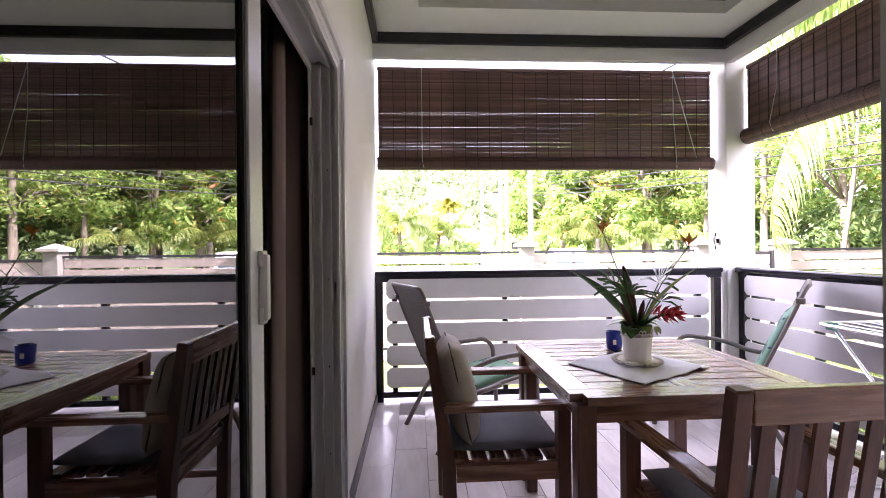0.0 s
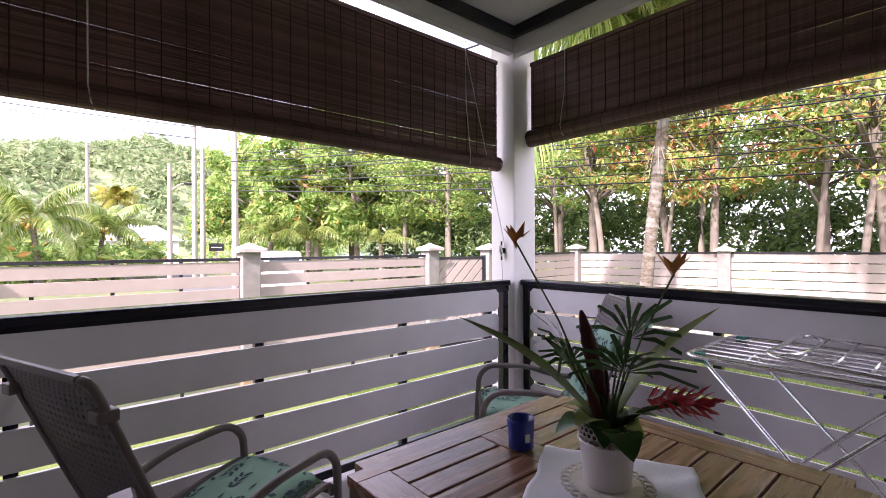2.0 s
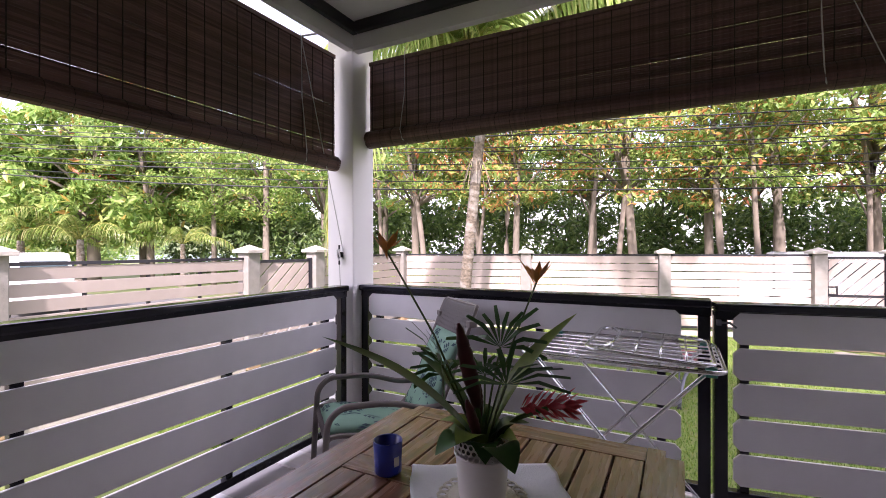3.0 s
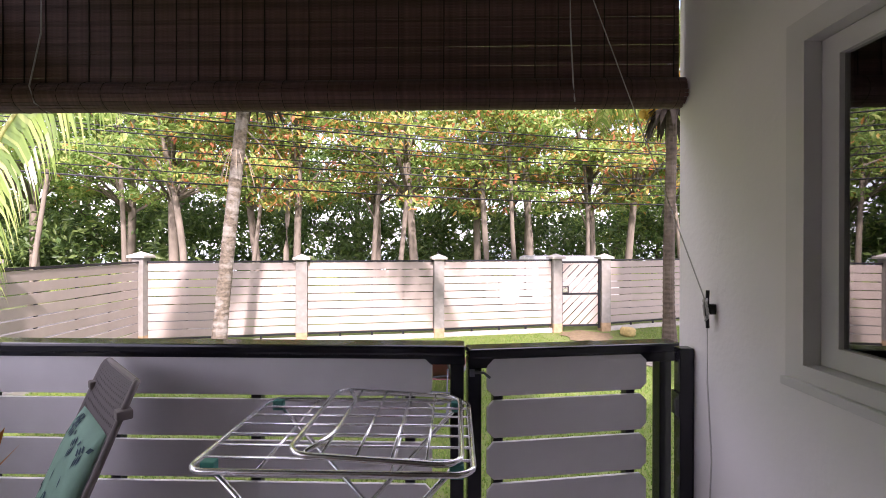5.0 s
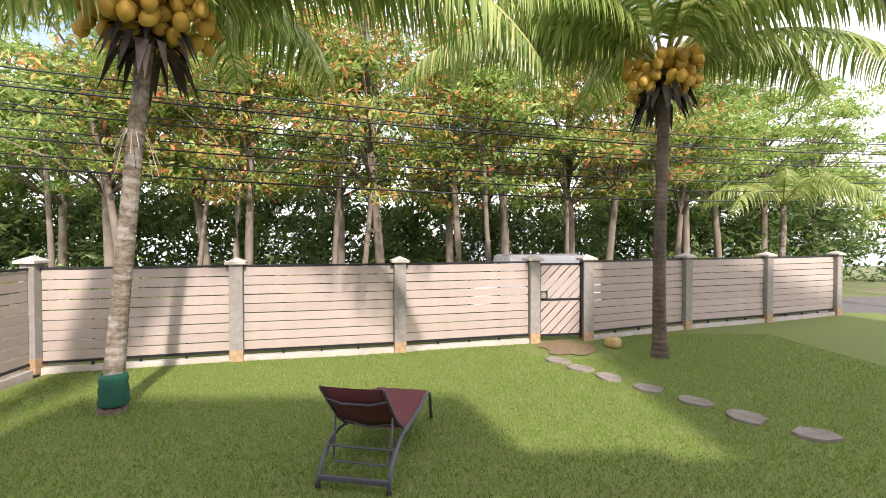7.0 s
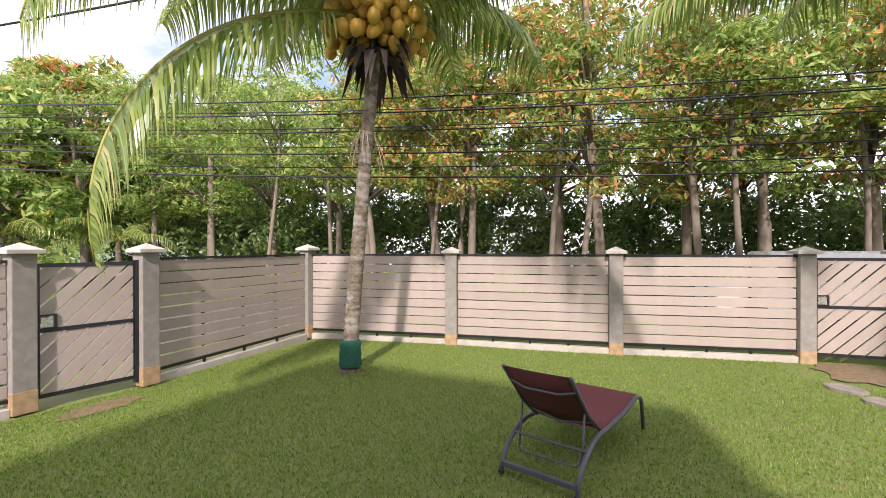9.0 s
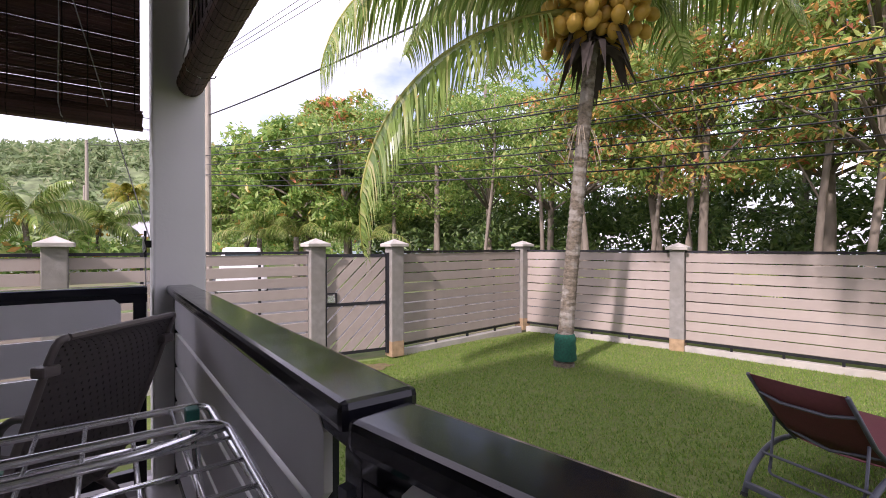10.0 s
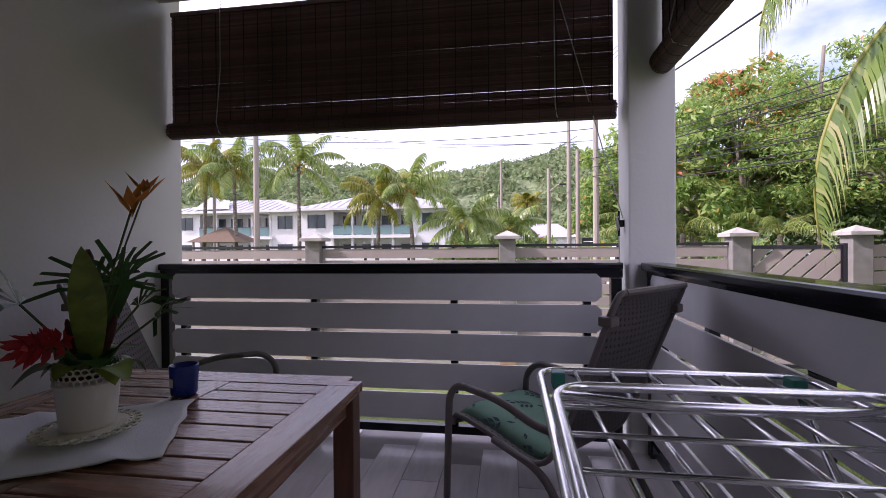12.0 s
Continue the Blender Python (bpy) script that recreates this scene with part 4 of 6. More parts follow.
P1 = (8.84, 5.94, GZ - 0.05)
palm1, top1 = palm("coconut_palm", P1, (0.05, -0.52), 5.6, 0.12, 0.095,
    [(161, 5.7, -10, 97), (166, 5.0, 20, 108), (174, 4.6, 34, 112), (254, 5.8, 18, 84), (262, 5.6, 32, 92), (272, 5.4, 42, 96), (170, 4.2, 45, 118), (150, 4.2, 62, 105), (186, 4.4, 52, 120), (205, 4.4, 60, 110), (232, 4.0, 62, 105), (262, 4.6, 42, 112), (278, 5.0, 40, 112), (300, 4.4, 55, 105), (330, 4.0, 40, 110), (5, 4.0, 45, 110), (40, 4.0, 40, 100), (75, 4.0, 45, 110), (110, 4.2, 45, 110), (130, 4.2, 58, 105), (0, 3.6, 72, 80), (120, 3.6, 74, 80)],
    "ringed coconut palm laden with yellow coconuts, green netting at its foot", nuts=105, leaf=1.15, detail=92, width=0.036, crown_r=0.82, nut_r=0.104)
bm = lathe([(0.178, 0.15), (0.19, 0.18), (0.176, 0.27), (0.186, 0.34), (0.168, 0.43), (0.176, 0.50), (0.158, 0.57), (0.135, 0.585)], 24)
for v in bm.verts:
    v.co.x *= 1 + 0.08 * noise.noise(v.co * 9); v.co.y *= 1 + 0.08 * noise.noise(v.co * 9 + Vector((5, 0, 0)))
part("netting", bm, TEALWRAP, palm1, "green netting wrapped round the trunk", smooth=True)
bm = bmesh.new()
for k in range(13):
    a = random.Random(k).uniform(0, 6.283); L = random.Random(k + 50).uniform(0.2, 0.6)
    tube([(0.03 + 0.11 * math.cos(a), -0.30 + 0.11 * math.sin(a), 3.95), (0.03 + 0.2 * math.cos(a), -0.30 + 0.2 * math.sin(a), 3.9 - L * 0.3), (0.03 + 0.3 * math.cos(a), -0.30 + 0.3 * math.sin(a), 3.9 - L)], 0.006, 4, bm=bm)
tagged(part("dry_fibre", bm, DRYFIB, palm1, "dry pale strands hanging on the trunk"), kind="stuff")
P2 = (11.65, -3.18, GZ - 0.05)
palm2, top2 = palm("coconut_palm", P2, (0.0, 0.05), 5.85, 0.125, 0.105,
    [(92, 5.6, 28, 82), (80, 5.0, 40, 88), (268, 5.4, 28, 82), (120, 4.8, 36, 95), (100, 4.2, 48, 100), (135, 4.2, 62, 105), (165, 4.2, 40, 112), (195, 4.2, 52, 110), (225, 4.2, 40, 112), (250, 4.2, 58, 110), (275, 4.0, 35, 110), (300, 4.0, 50, 105), (335, 3.8, 45, 105), (10, 3.8, 40, 105), (45, 4.0, 50, 108), (70, 4.2, 55, 110), (85, 3.6, 72, 80), (200, 3.6, 74, 80)],
    "dark-trunked coconut palm with orange-yellow coconuts beside the gate", nuts=70, leaf=1.15, bark=BARKD, detail=92, width=0.036, crown_r=0.76)


# ---- tree belt ----
def leaf_cloud(clumps, per, size, seed, hollow=0.1):
    """Broad leaves scattered through clumps: diamonds folded on the midrib."""
    rs = np.random.RandomState(seed)
    V, F = [], []
    for (cx, cy, cz, rx, ry, rz) in clumps:
        n = per
        d = rs.normal(size=(n, 3)); d /= np.linalg.norm(d, axis=1)[:, None]
        rad = hollow + (1 - hollow) * rs.rand(n) ** 0.6
        pos = d * rad[:, None] * np.array([rx, ry, rz]) + np.array([cx, cy, cz])
        up = d * 0.4 + rs.normal(size=(n, 3)) * 0.7 + np.array([0, 0, 0.5])
        up /= np.linalg.norm(up, axis=1)[:, None]
        t = np.cross(up, rs.normal(size=(n, 3))); t /= np.linalg.norm(t, axis=1)[:, None]
        b = np.cross(up, t)
        s = size * (0.6 + 0.8 * rs.rand(n))
        L, W = (t * s[:, None]), (b * (s * 0.42)[:, None])
        drop = up * (s * 0.12)[:, None]
        q = np.stack([pos - L, pos - W * 0.9 + drop, pos + L, pos + W * 0.9 + drop], axis=1).reshape(-1, 3)
        b0 = len(V)
        V += q.tolist()
        F += [(b0 + 4 * i, b0 + 4 * i + 1, b0 + 4 * i + 2, b0 + 4 * i + 3) for i in range(n)]
    return V, F


def tree(x, y, h, lean, crown, per, size, fmat, seed, label, r=0.17, tier=0.95, group="shore trees behind the garden fence"):
    """crown: (radius, height of its middle, half height, clumps)."""
    rnd = random.Random(seed)
    th = thing("tree", pose(x, y, GZ - 0.1), label, "tree", group)
    top = Vector((lean[0], lean[1], h))
    pts = [Vector((lean[0] * u ** 1.4 + 0.12 * math.sin(u * 5 + seed), lean[1] * u ** 1.4 + 0.12 * math.sin(u * 4 + seed * 2), h * u)) for u in [k / 8 for k in range(9)]]
    bm = tube(pts, [r * (1.15 - 0.6 * k / 8) for k in range(9)], 9)
    limbs = bmesh.new()
    R, zc, hz, nc = crown
    clumps = []
    for k in range(nc):
        a = rnd.uniform(0, 6.283)
        u = rnd.random()
        rr = R * math.sqrt(rnd.random())
        z = zc + hz * rnd.uniform(-1, 1) * math.sqrt(max(0, 1 - (rr / R) ** 2 * 0.7))
        c = Vector((lean[0] * 0.7 + rr * math.cos(a), lean[1] * 0.7 + rr * math.sin(a), z))
        s = rnd.uniform(0.55, 1.05)
        clumps.append((c.x, c.y, c.z, s * 1.25, s * 1.25, s * tier))
        if k % 3 == 0:
            st = pts[min(8, max(3, int(8 * max(0.3, (z - 1.5) / h))))]
            mid = st.lerp(c, 0.5) + Vector((0, 0, 0.25))
            tube([st, mid, c], [r * 0.42, r * 0.25, r * 0.1], 6, bm=limbs)
    part("trunk", bm, TRUNK, th, smooth=True)
    part("branching", limbs, TRUNK, th, smooth=True)
    V, F = leaf_cloud(clumps, per, size, seed)
    tagged(raw("crown", V, F, fmat, th), kind="stuff")
    return th


# the line of the belt runs beside the garden fence, eight metres beyond it
rnd = random.Random(3)
belt = [(20.6, 16.2), (19.4, 13.6), (20.2, 10.1), (18.6, 7.9), (20.4, 5.3), (19.2, 3.4), (21.0, 0.7), (20.0, -1.2), (21.2, -4.2), (20.4, -5.5), (22.0, -9.4), (19.6, 19.6), (18.2, 22.6), (17.0, 25.6), (24.4, -12.5), (26.0, -16.0), (15.5, 28.6), (27.5, -20.0)]
for k, (x, y) in enumerate(belt):
    turning = (-6 < y < 14) and k % 3 != 1
    tree(x, y, rnd.uniform(9.5, 12.0), (rnd.uniform(-1.0, 0.6), rnd.uniform(-1.0, 1.0)), (3.1, 7.5, 3.9, 64), 115, 0.125, LEAVES_R if turning else LEAVES, 20 + k, "slender shore tree with tiers of broad green and orange leaves", r=rnd.uniform(0.13, 0.19), tier=0.42)
# a further row with gaps to the sea; odd crowns have shade coloured in
for k, y in enumerate((-23, -18.5, -14.2, -10.5, -7.6, -1.8, 2.6, 7.4, 11.2, 16.4, 21.0, 26.0)):
    x = 27.5 - 0.16 * y + rnd.uniform(-1, 1)
    tree(x, y, rnd.uniform(7.5, 9.5), (rnd.uniform(-1, 1), rnd.uniform(-1, 1)), (3.2, 5.6, 3.4, 40), 105, 0.18, LEAVES_D if k % 2 else LEAVES, 60 + k, "rear tree of the shore belt, every other crown darkened as shade", r=0.16, tier=0.7)
# slim bare-stemmed trees at the edge of the belt
for k, (x, y) in enumerate([(18.8, 15.0), (18.4, 9.9), (18.2, 8.4), (18.6, 4.9), (18.9, 4.1), (19.2, 0.6), (18.7, -0.7), (19.6, -3.6), (20.2, -7.6), (21.4, -8.8), (17.6, 17.6), (18.4, 12.4)]):
    tree(x, y, rnd.uniform(7.5, 9.5), (rnd.uniform(-0.8, 0.8), rnd.uniform(-1.3, 1.3)), (2.1, 7.2, 2.5, 20), 95, 0.115, LEAVES_R if k % 2 else LEAVES, 120 + k, "slim pale-stemmed tree with a sparse turning crown", r=rnd.uniform(0.08, 0.14), tier=0.4)
# tall rounded trees to the north-east, behind the pole
for k, (x, y, R, zc, hz, h) in enumerate([(13.5, 31, 4.2, 6.2, 4.2, 9.5), (17.5, 33, 4.8, 8.0, 5.0, 12), (11.2, 37, 4.0, 6.0, 4.2, 10), (21.5, 29, 4.0, 7.0, 4.4, 10)]):
    tree(x, y, h, (0.3, -0.3), (R, zc, hz, 84), 150, 0.24, LEAVES_R if k == 1 else LEAVES, 90 + k, "tall rounded shade tree beside the road", r=0.3)
# low palms and shrubs under the belt
for k, (x, y, s) in enumerate([(19.0, 7.5, 0.8), (20.2, -1.2, 0.9), (18.4, 12.6, 0.8), (21.8, -5.5, 1.0), (15.8, 26.4, 1.3), (12.3, 29.5, 1.7), (10.6, 31.5, 1.6), (25.0, -13, 1.2), (19.8, 17.4, 0.9)]):
    palm("young_palm", (x, y, GZ - 0.1), (0.05, 0), 0.6 * s + (1.6 if s > 1.25 else 0), 0.12 * s, 0.09 * s, [(j * 40 + 7 * k, 2.3 * s, 55 - 9 * (j % 4), 95) for j in range(9)], "young fan of palm fronds growing under the trees", nuts=0, leaf=0.6 * s, detail=30, skirt=False, group="young palms under the trees", width=0.03)
palm("young_palm", (16.6, -9.6, GZ - 0.1), (0.1, 0), 3.6, 0.12, 0.08, [(j * 36, 2.6, 55 - 8 * (j % 4), 110) for j in range(10)], "young palm with arching fronds beyond the fence", nuts=0, leaf=0.75, detail=36, skirt=False, group="young palms under the trees", width=0.03)
# undergrowth, its shade put into the leaf colour
cl = []
for k in range(720):
    y = rnd.uniform(-26, 30)
    x = 25.0 - 0.2 * y + rnd.uniform(-2.2, 5.5)
    cl.append((x, y, GZ + rnd.uniform(0.1, 4.0), 1.1, 1.2, 0.9))
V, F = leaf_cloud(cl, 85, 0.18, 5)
tagged(raw("undergrowth", V, F, LEAVES_D), "green undergrowth below the shore trees, leaf colour darkened as shade", "undergrowth", kind="stuff")
# ---- sea glint beyond the trees ----
SEA = mat("pale_sea", (0.35, 0.45, 0.50), 0.2, vary=0.1, scale=0.05)
tagged(raw("water", [(48, -300, GZ - 0.03), (800, -300, GZ - 0.03), (800, 300, GZ - 0.03), (40, 300, GZ - 0.03)], [(0, 1, 2, 3)], SEA), "pale sea beyond the shore trees", "sea", kind="structure")

# ---- street: road, poles, cables ----
def strip(name, a, b, w, z, material, label, cat):
    a, b = Vector((*a, z)), Vector((*b, z))
    s = (b - a).normalized().cross(Vector((0, 0, 1))) * w / 2
    return tagged(raw(name, [tuple(a - s), tuple(b - s), tuple(b + s), tuple(a + s)], [(0, 3, 2, 1)], material), label, cat, kind="structure")


strip("road", (-60, 13.5), (13, 13.0), 5.5, GZ - 0.04, ASPHALT, "grey asphalt street beyond the fence", "road")
strip("road", (10.0, 14.0), (-3.0, 90), 6.0, GZ - 0.036, ASPHALT, "grey asphalt street running to the hill", "road")
strip("road", (14.2, 16), (22.5, -40), 4.6, GZ - 0.044, ASPHALT, "narrow lane between the fence and the shore trees", "road")
for (x, y, h, r) in [(6.55, 24.6, 10.6, 0.16), (6.0, 30.5, 11.5, 0.15), (4.75, 30.3, 6.8, 0.14), (6.75, 32.0, 8.2, 0.16), (1.6, 42.0, 9.6, 0.14), (-11.2, 24.0, 11.0, 0.17), (0.8, 62, 8.5, 0.14), (17.4, -20, 13.2, 0.16), (20.5, -22, 6.6, 0.15), (15.2, -16, 9.8, 0.16), (-25, 30, 11, 0.16), (-25, 40, 14.5, 0.16)]:
    th = thing("utility_pole", pose(x, y, GZ - 0.1), "weathered utility pole carrying cables along the street", "utility pole", "utility poles")
    part("pole", tube([(0, 0, 0), (0, 0, h)], [r, r * 0.75], 10), POLE, th)
    part("bracket", tube([(0, 0, h - 0.7), (0.25, -0.2, h - 0.75), (0.32, -0.25, h - 0.6)], 0.03, 6), WIRE, th)
    if x == 4.75:
        part("lamp_arm", tube([(0, 0, h - 1.5), (0.5, -0.3, h - 1.1), (0.7, -0.4, h - 1.05)], 0.04, 6), POLE, th)
        part("lamp_head", bx(0.6, 1.0, -0.5, -0.3, h - 1.12, h - 1.02, bevel=0.02), WIRE, th)


def cable(a, b, sag, r=0.014, label="black overhead cable strung between poles"):
    a, b = Vector(a), Vector(b)
    n = 18
    pts = [a.lerp(b, k / n) - Vector((0, 0, sag * 4 * (k / n) * (1 - k / n))) for k in range(n + 1)]
    ob = part("cable", tube(pts, r, 5), WIRE)
    return tagged(ob, label, "overhead cable", "overhead cables along the lane")


for z0, z1, dx, r in [(5.9, 5.6, 0.0, 0.018), (5.75, 5.4, 0.3, 0.012), (5.5, 5.2, -0.2, 0.02), (5.25, 5.0, 0.15, 0.014), (5.05, 4.75, -0.3, 0.016), (4.8, 4.5, 0.1, 0.012), (4.62, 4.2, -0.15, 0.018), (4.35, 4.0, 0.2, 0.014), (4.15, 3.6, 0.0, 0.02)]:
    cable((6.55 + dx, 24.6, z0), (20.5 + dx, -22, z1), 1.0 + 0.05 * dx, r)
cable((6.55, 24.6, 7.4), (15.2, -16, 9.2), 0.9, 0.03)
cable((6.55, 24.6, 7.0), (-25, 30, 10.2), 1.0, 0.02)
cable((6.55, 24.6, 6.4), (-25, 24, 8.5), 0.8, 0.012)
cable((6.75, 32.0, 8.0), (-25, 40, 14.0), 1.2, 0.02)
cable((6.55, 24.6, 9.6), (6.0, 30.5, 10.8), 0.1, 0.015)
cable((6.75, 32.0, 8.4), (1.6, 42, 8.6), 0.5, 0.02)
for k in range(3):
    cable((6.55, 24.6, 9.6 + 0.2 * k), (17.4, -20, 11.6 + 0.5 * k), 0.5, 0.012)


# ---- teak table ----
table = thing("dining_table", pose(1.325, 2.395, 0), "square slatted teak garden table with worn oiled top", "table")
TW = 0.49
for sx in (-1, 1):
    xa, xb = sorted((sx * TW, sx * (TW - 0.1)))
    part("frame_board", bx(xa, xb, -TW + 0.1015, TW - 0.1015, 0.722, 0.752, bevel=0.003), TEAK_Y, table)
for sy in (-1, 1):
    ya, yb = sorted((sy * TW, sy * (TW - 0.1)))
    bm = bx(-TW, TW, ya, yb, 0.722, 0.752)
    es = [e for e in bm.edges if abs(e.verts[0].co.z - e.verts[1].co.z) > 0.01 and abs(abs(e.verts[0].co.y) - TW) < 0.001]
    bmesh.ops.bevel(bm, geom=es, offset=0.05, segments=6, affect='EDGES')
    part("frame_board", bm, TEAK, table)
part("centre_board", bx(-0.045, 0.045, -TW + 0.1015, TW - 0.1015, 0.722, 0.7515, bevel=0.003), TEAK_Y, table)
span = 2 * (TW - 0.1015)
for (xa, xb) in ((-TW + 0.1015, -0.0465), (0.0465, TW - 0.1015)):
    me = to_mesh(bx(xa, xb, -0.0395, 0.0395, 0.724, 0.7505, bevel=0.003), "top_slat", TEAK)
    for k in range(9):
        piece("top_slat", me, table, pose(0, -span / 2 + span * (k + 0.5) / 9, 0))
for s in (-1, 1):
    part("apron", bx(-TW + 0.09, TW - 0.09, s * (TW - 0.055) - 0.012, s * (TW - 0.055) + 0.012, 0.645, 0.721), TEAK, table)
    part("apron", bx(s * (TW - 0.055) - 0.012, s * (TW - 0.055) + 0.012, -TW + 0.09, TW - 0.09, 0.645, 0.721), TEAK_Y, table)
    part("bearer", bx(s * 0.25 - 0.02, s * 0.25 + 0.02, -TW + 0.07, TW - 0.07, 0.69, 0.721), TEAK_Y, table)
    for q in (-1, 1):
        part("leg", bx(s * 0.435 - 0.035, s * 0.435 + 0.035, q * 0.435 - 0.035, q * 0.435 + 0.035, 0.0, 0.721, bevel=0.005), TEAK_D, table)

# ---- teak armchairs ----
def armchair(name, m, label):
    th = thing(name, m, label, "armchair", "teak armchairs round the table")
    for s in (-1, 1):
        part("front_leg", bx(s * 0.265 - 0.028, s * 0.265 + 0.028, 0.225, 0.28, 0, 0.622, bevel=0.005), TEAK_D, th)
        # back leg kicks back above the seat
        bm = bmesh.new()
        prof = [(-0.24, 0), (-0.185, 0), (-0.195, 0.40), (-0.275, 0.93), (-0.318, 0.925), (-0.25, 0.40)]
        A = [bm.verts.new((s * 0.265 - 0.026, y, z)) for y, z in prof]; B = [bm.verts.new((s * 0.265 + 0.026, y, z)) for y, z in prof]
        bm.faces.new(A); bm.faces.new(B[::-1])
        for i in range(6):
            bm.faces.new((A[(i + 1) % 6], A[i], B[i], B[(i + 1) % 6]))
        bmesh.ops.bevel(bm, geom=bm.edges[:], offset=0.005, segments=1, affect='EDGES')
        part("back_leg", bm, TEAK_D, th)
        bm = bx(s * 0.268 - 0.036, s * 0.268 + 0.036, -0.245, 0.31, 0.622, 0.65, bevel=0.008)
        part("armrest", bm, TEAK_Y, th)
        part("side_rail", bx(s * 0.265 - 0.014, s * 0.265 + 0.014, -0.19, 0.225, 0.335, 0.40), TEAK_Y, th)
        part("stretcher", bx(s * 0.265 - 0.012, s * 0.265 + 0.012, -0.20, 0.228, 0.14, 0.175), TEAK_Y, th)
    part("front_rail", bx(-0.237, 0.237, 0.24, 0.266, 0.335, 0.40), TEAK, th)
    part("back_rail", bx(-0.237, 0.237, -0.225, -0.2, 0.335, 0.40), TEAK, th)
    me = to_mesh(bx(-0.25, 0.25, -0.032, 0.032, 0.401, 0.418, bevel=0.003), "seat_slat", TEAK)
    for k in range(6):
        piece("seat_slat", me, th, pose(0, -0.17 + 0.078 * k, 0))
    # crest rail, gently arched, and back slats
    bm = bx(-0.238, 0.238, -0.313, -0.285, 0.835, 0.925, bevel=0.004)
    for v in bm.verts:
        if v.co.z > 0.9:
            v.co.z += 0.028 * (1 - (v.co.x / 0.24) ** 2)
    part("crest_rail", bm, TEAK, th)
    part("lower_back_rail", bx(-0.238, 0.238, -0.258, -0.232, 0.47, 0.525), TEAK, th)
    for k in range(6):
        x = -0.19 + 0.076 * k
        bm = bx(x - 0.021, x + 0.021, -0.006, 0.006, 0.0, 0.32)
        part("back_slat", bm, TEAK_D, th).matrix_basis = pose(0, -0.247, 0.522, 9.2)
    return th


def cushion(w, d, h, material, name, puff=0.35, seam=0.0):
    """A soft pad: a rounded box pinched at its edges."""
    bm = bmesh.new()
    n = 14
    rings = []
    for side in (1, -1):
        g = [[None] * (n + 1) for _ in range(n + 1)]
        for i in range(n + 1):
            for j in range(n + 1):
                u, v = 2 * i / n - 1, 2 * j / n - 1
                e = (1 - abs(u) ** 3.2) * (1 - abs(v) ** 3.2)
                z = side * h / 2 * (e ** 0.45) * (1 + 0.10 * noise.noise(Vector((u * 2.2, v * 2.2, side + w))))
                g[i][j] = bm.verts.new((u * w / 2 * (1 - 0.03 * (abs(v) ** 4)), v * d / 2 * (1 - 0.03 * (abs(u) ** 4)), z))
        for i in range(n):
            for j in range(n):
                q = (g[i][j], g[i + 1][j], g[i + 1][j + 1], g[i][j + 1])
                bm.faces.new(q if side > 0 else q[::-1])
    bmesh.ops.remove_doubles(bm, verts=bm.verts[:], dist=0.0008)
    return bm


chair_a = armchair("armchair", pose(0.63, 2.445, 0, 0, 0, -90), "brown teak armchair with slatted back beside the white wall")
chair_b = armchair("armchair", pose(1.345, 1.735, 0, 0, 0, 2), "brown teak armchair with slatted back, pushed to the table")
for (m, lab) in ((pose(0.65, 2.445, 0.446, 0, 0, 0), "grey padded seat cushion tied to the teak armchair"), (pose(1.345, 1.75, 0.446, 0, 0, 90), "grey padded seat cushion on the teak armchair")):
    th = thing("seat_cushion", m, lab, "seat cushion", "grey seat cushions")
    part("pad", cushion(0.50, 0.47, 0.06, GREYC, "pad"), GREYC, th, smooth=True)
    for s in (-1, 1):
        part("tie", tube([(-0.235, s * 0.2, 0), (-0.26, s * 0.21, -0.02), (-0.25, s * 0.22, -0.09)], 0.004, 5), GREYC, th)
pil = thing("pillow", pose(0.465, 2.415, 0.665, 0, 78, 0), "plump taupe pillow leaning on the armchair's back", "pillow")
part("pillow_body", cushion(0.42, 0.44, 0.15, PILLOW, "pillow"), PILLOW, pil, smooth=True)
part("piping", tube([(0.206 * max(-1, min(1, 1.35 * math.cos(a))), 0.216 * max(-1, min(1, 1.35 * math.sin(a))), 0) for a in [2 * math.pi * k / 40 for k in range(40)]], 0.004, 5, closed=True), mat("dark_piping", (0.10, 0.085, 0.07), 0.9), pil, "dark edge piping")

# ---- woven lounge chairs ----
def prof(u):
    """Seat-and-back curve: u 0 at the seat's front, 1 at the top."""
    pts = [(0.33, 0.355), (0.30, 0.405), (0.10, 0.385), (-0.10, 0.345), (-0.20, 0.36), (-0.28, 0.47), (-0.40, 0.75), (-0.50, 1.0), (-0.525, 1.04)]
    f = u * (len(pts) - 1)
    k = min(int(f), len(pts) - 2)
    t = f - k
    P = [Vector(pts[max(0, min(len(pts) - 1, k + d))]) for d in (-1, 0, 1, 2)]
    return 0.5 * ((2 * P[1]) + (P[2] - P[0]) * t + (2 * P[0] - 5 * P[1] + 4 * P[2] - P[3]) * t * t + (3 * P[1] - P[0] - 3 * P[2] + P[3]) * t ** 3)


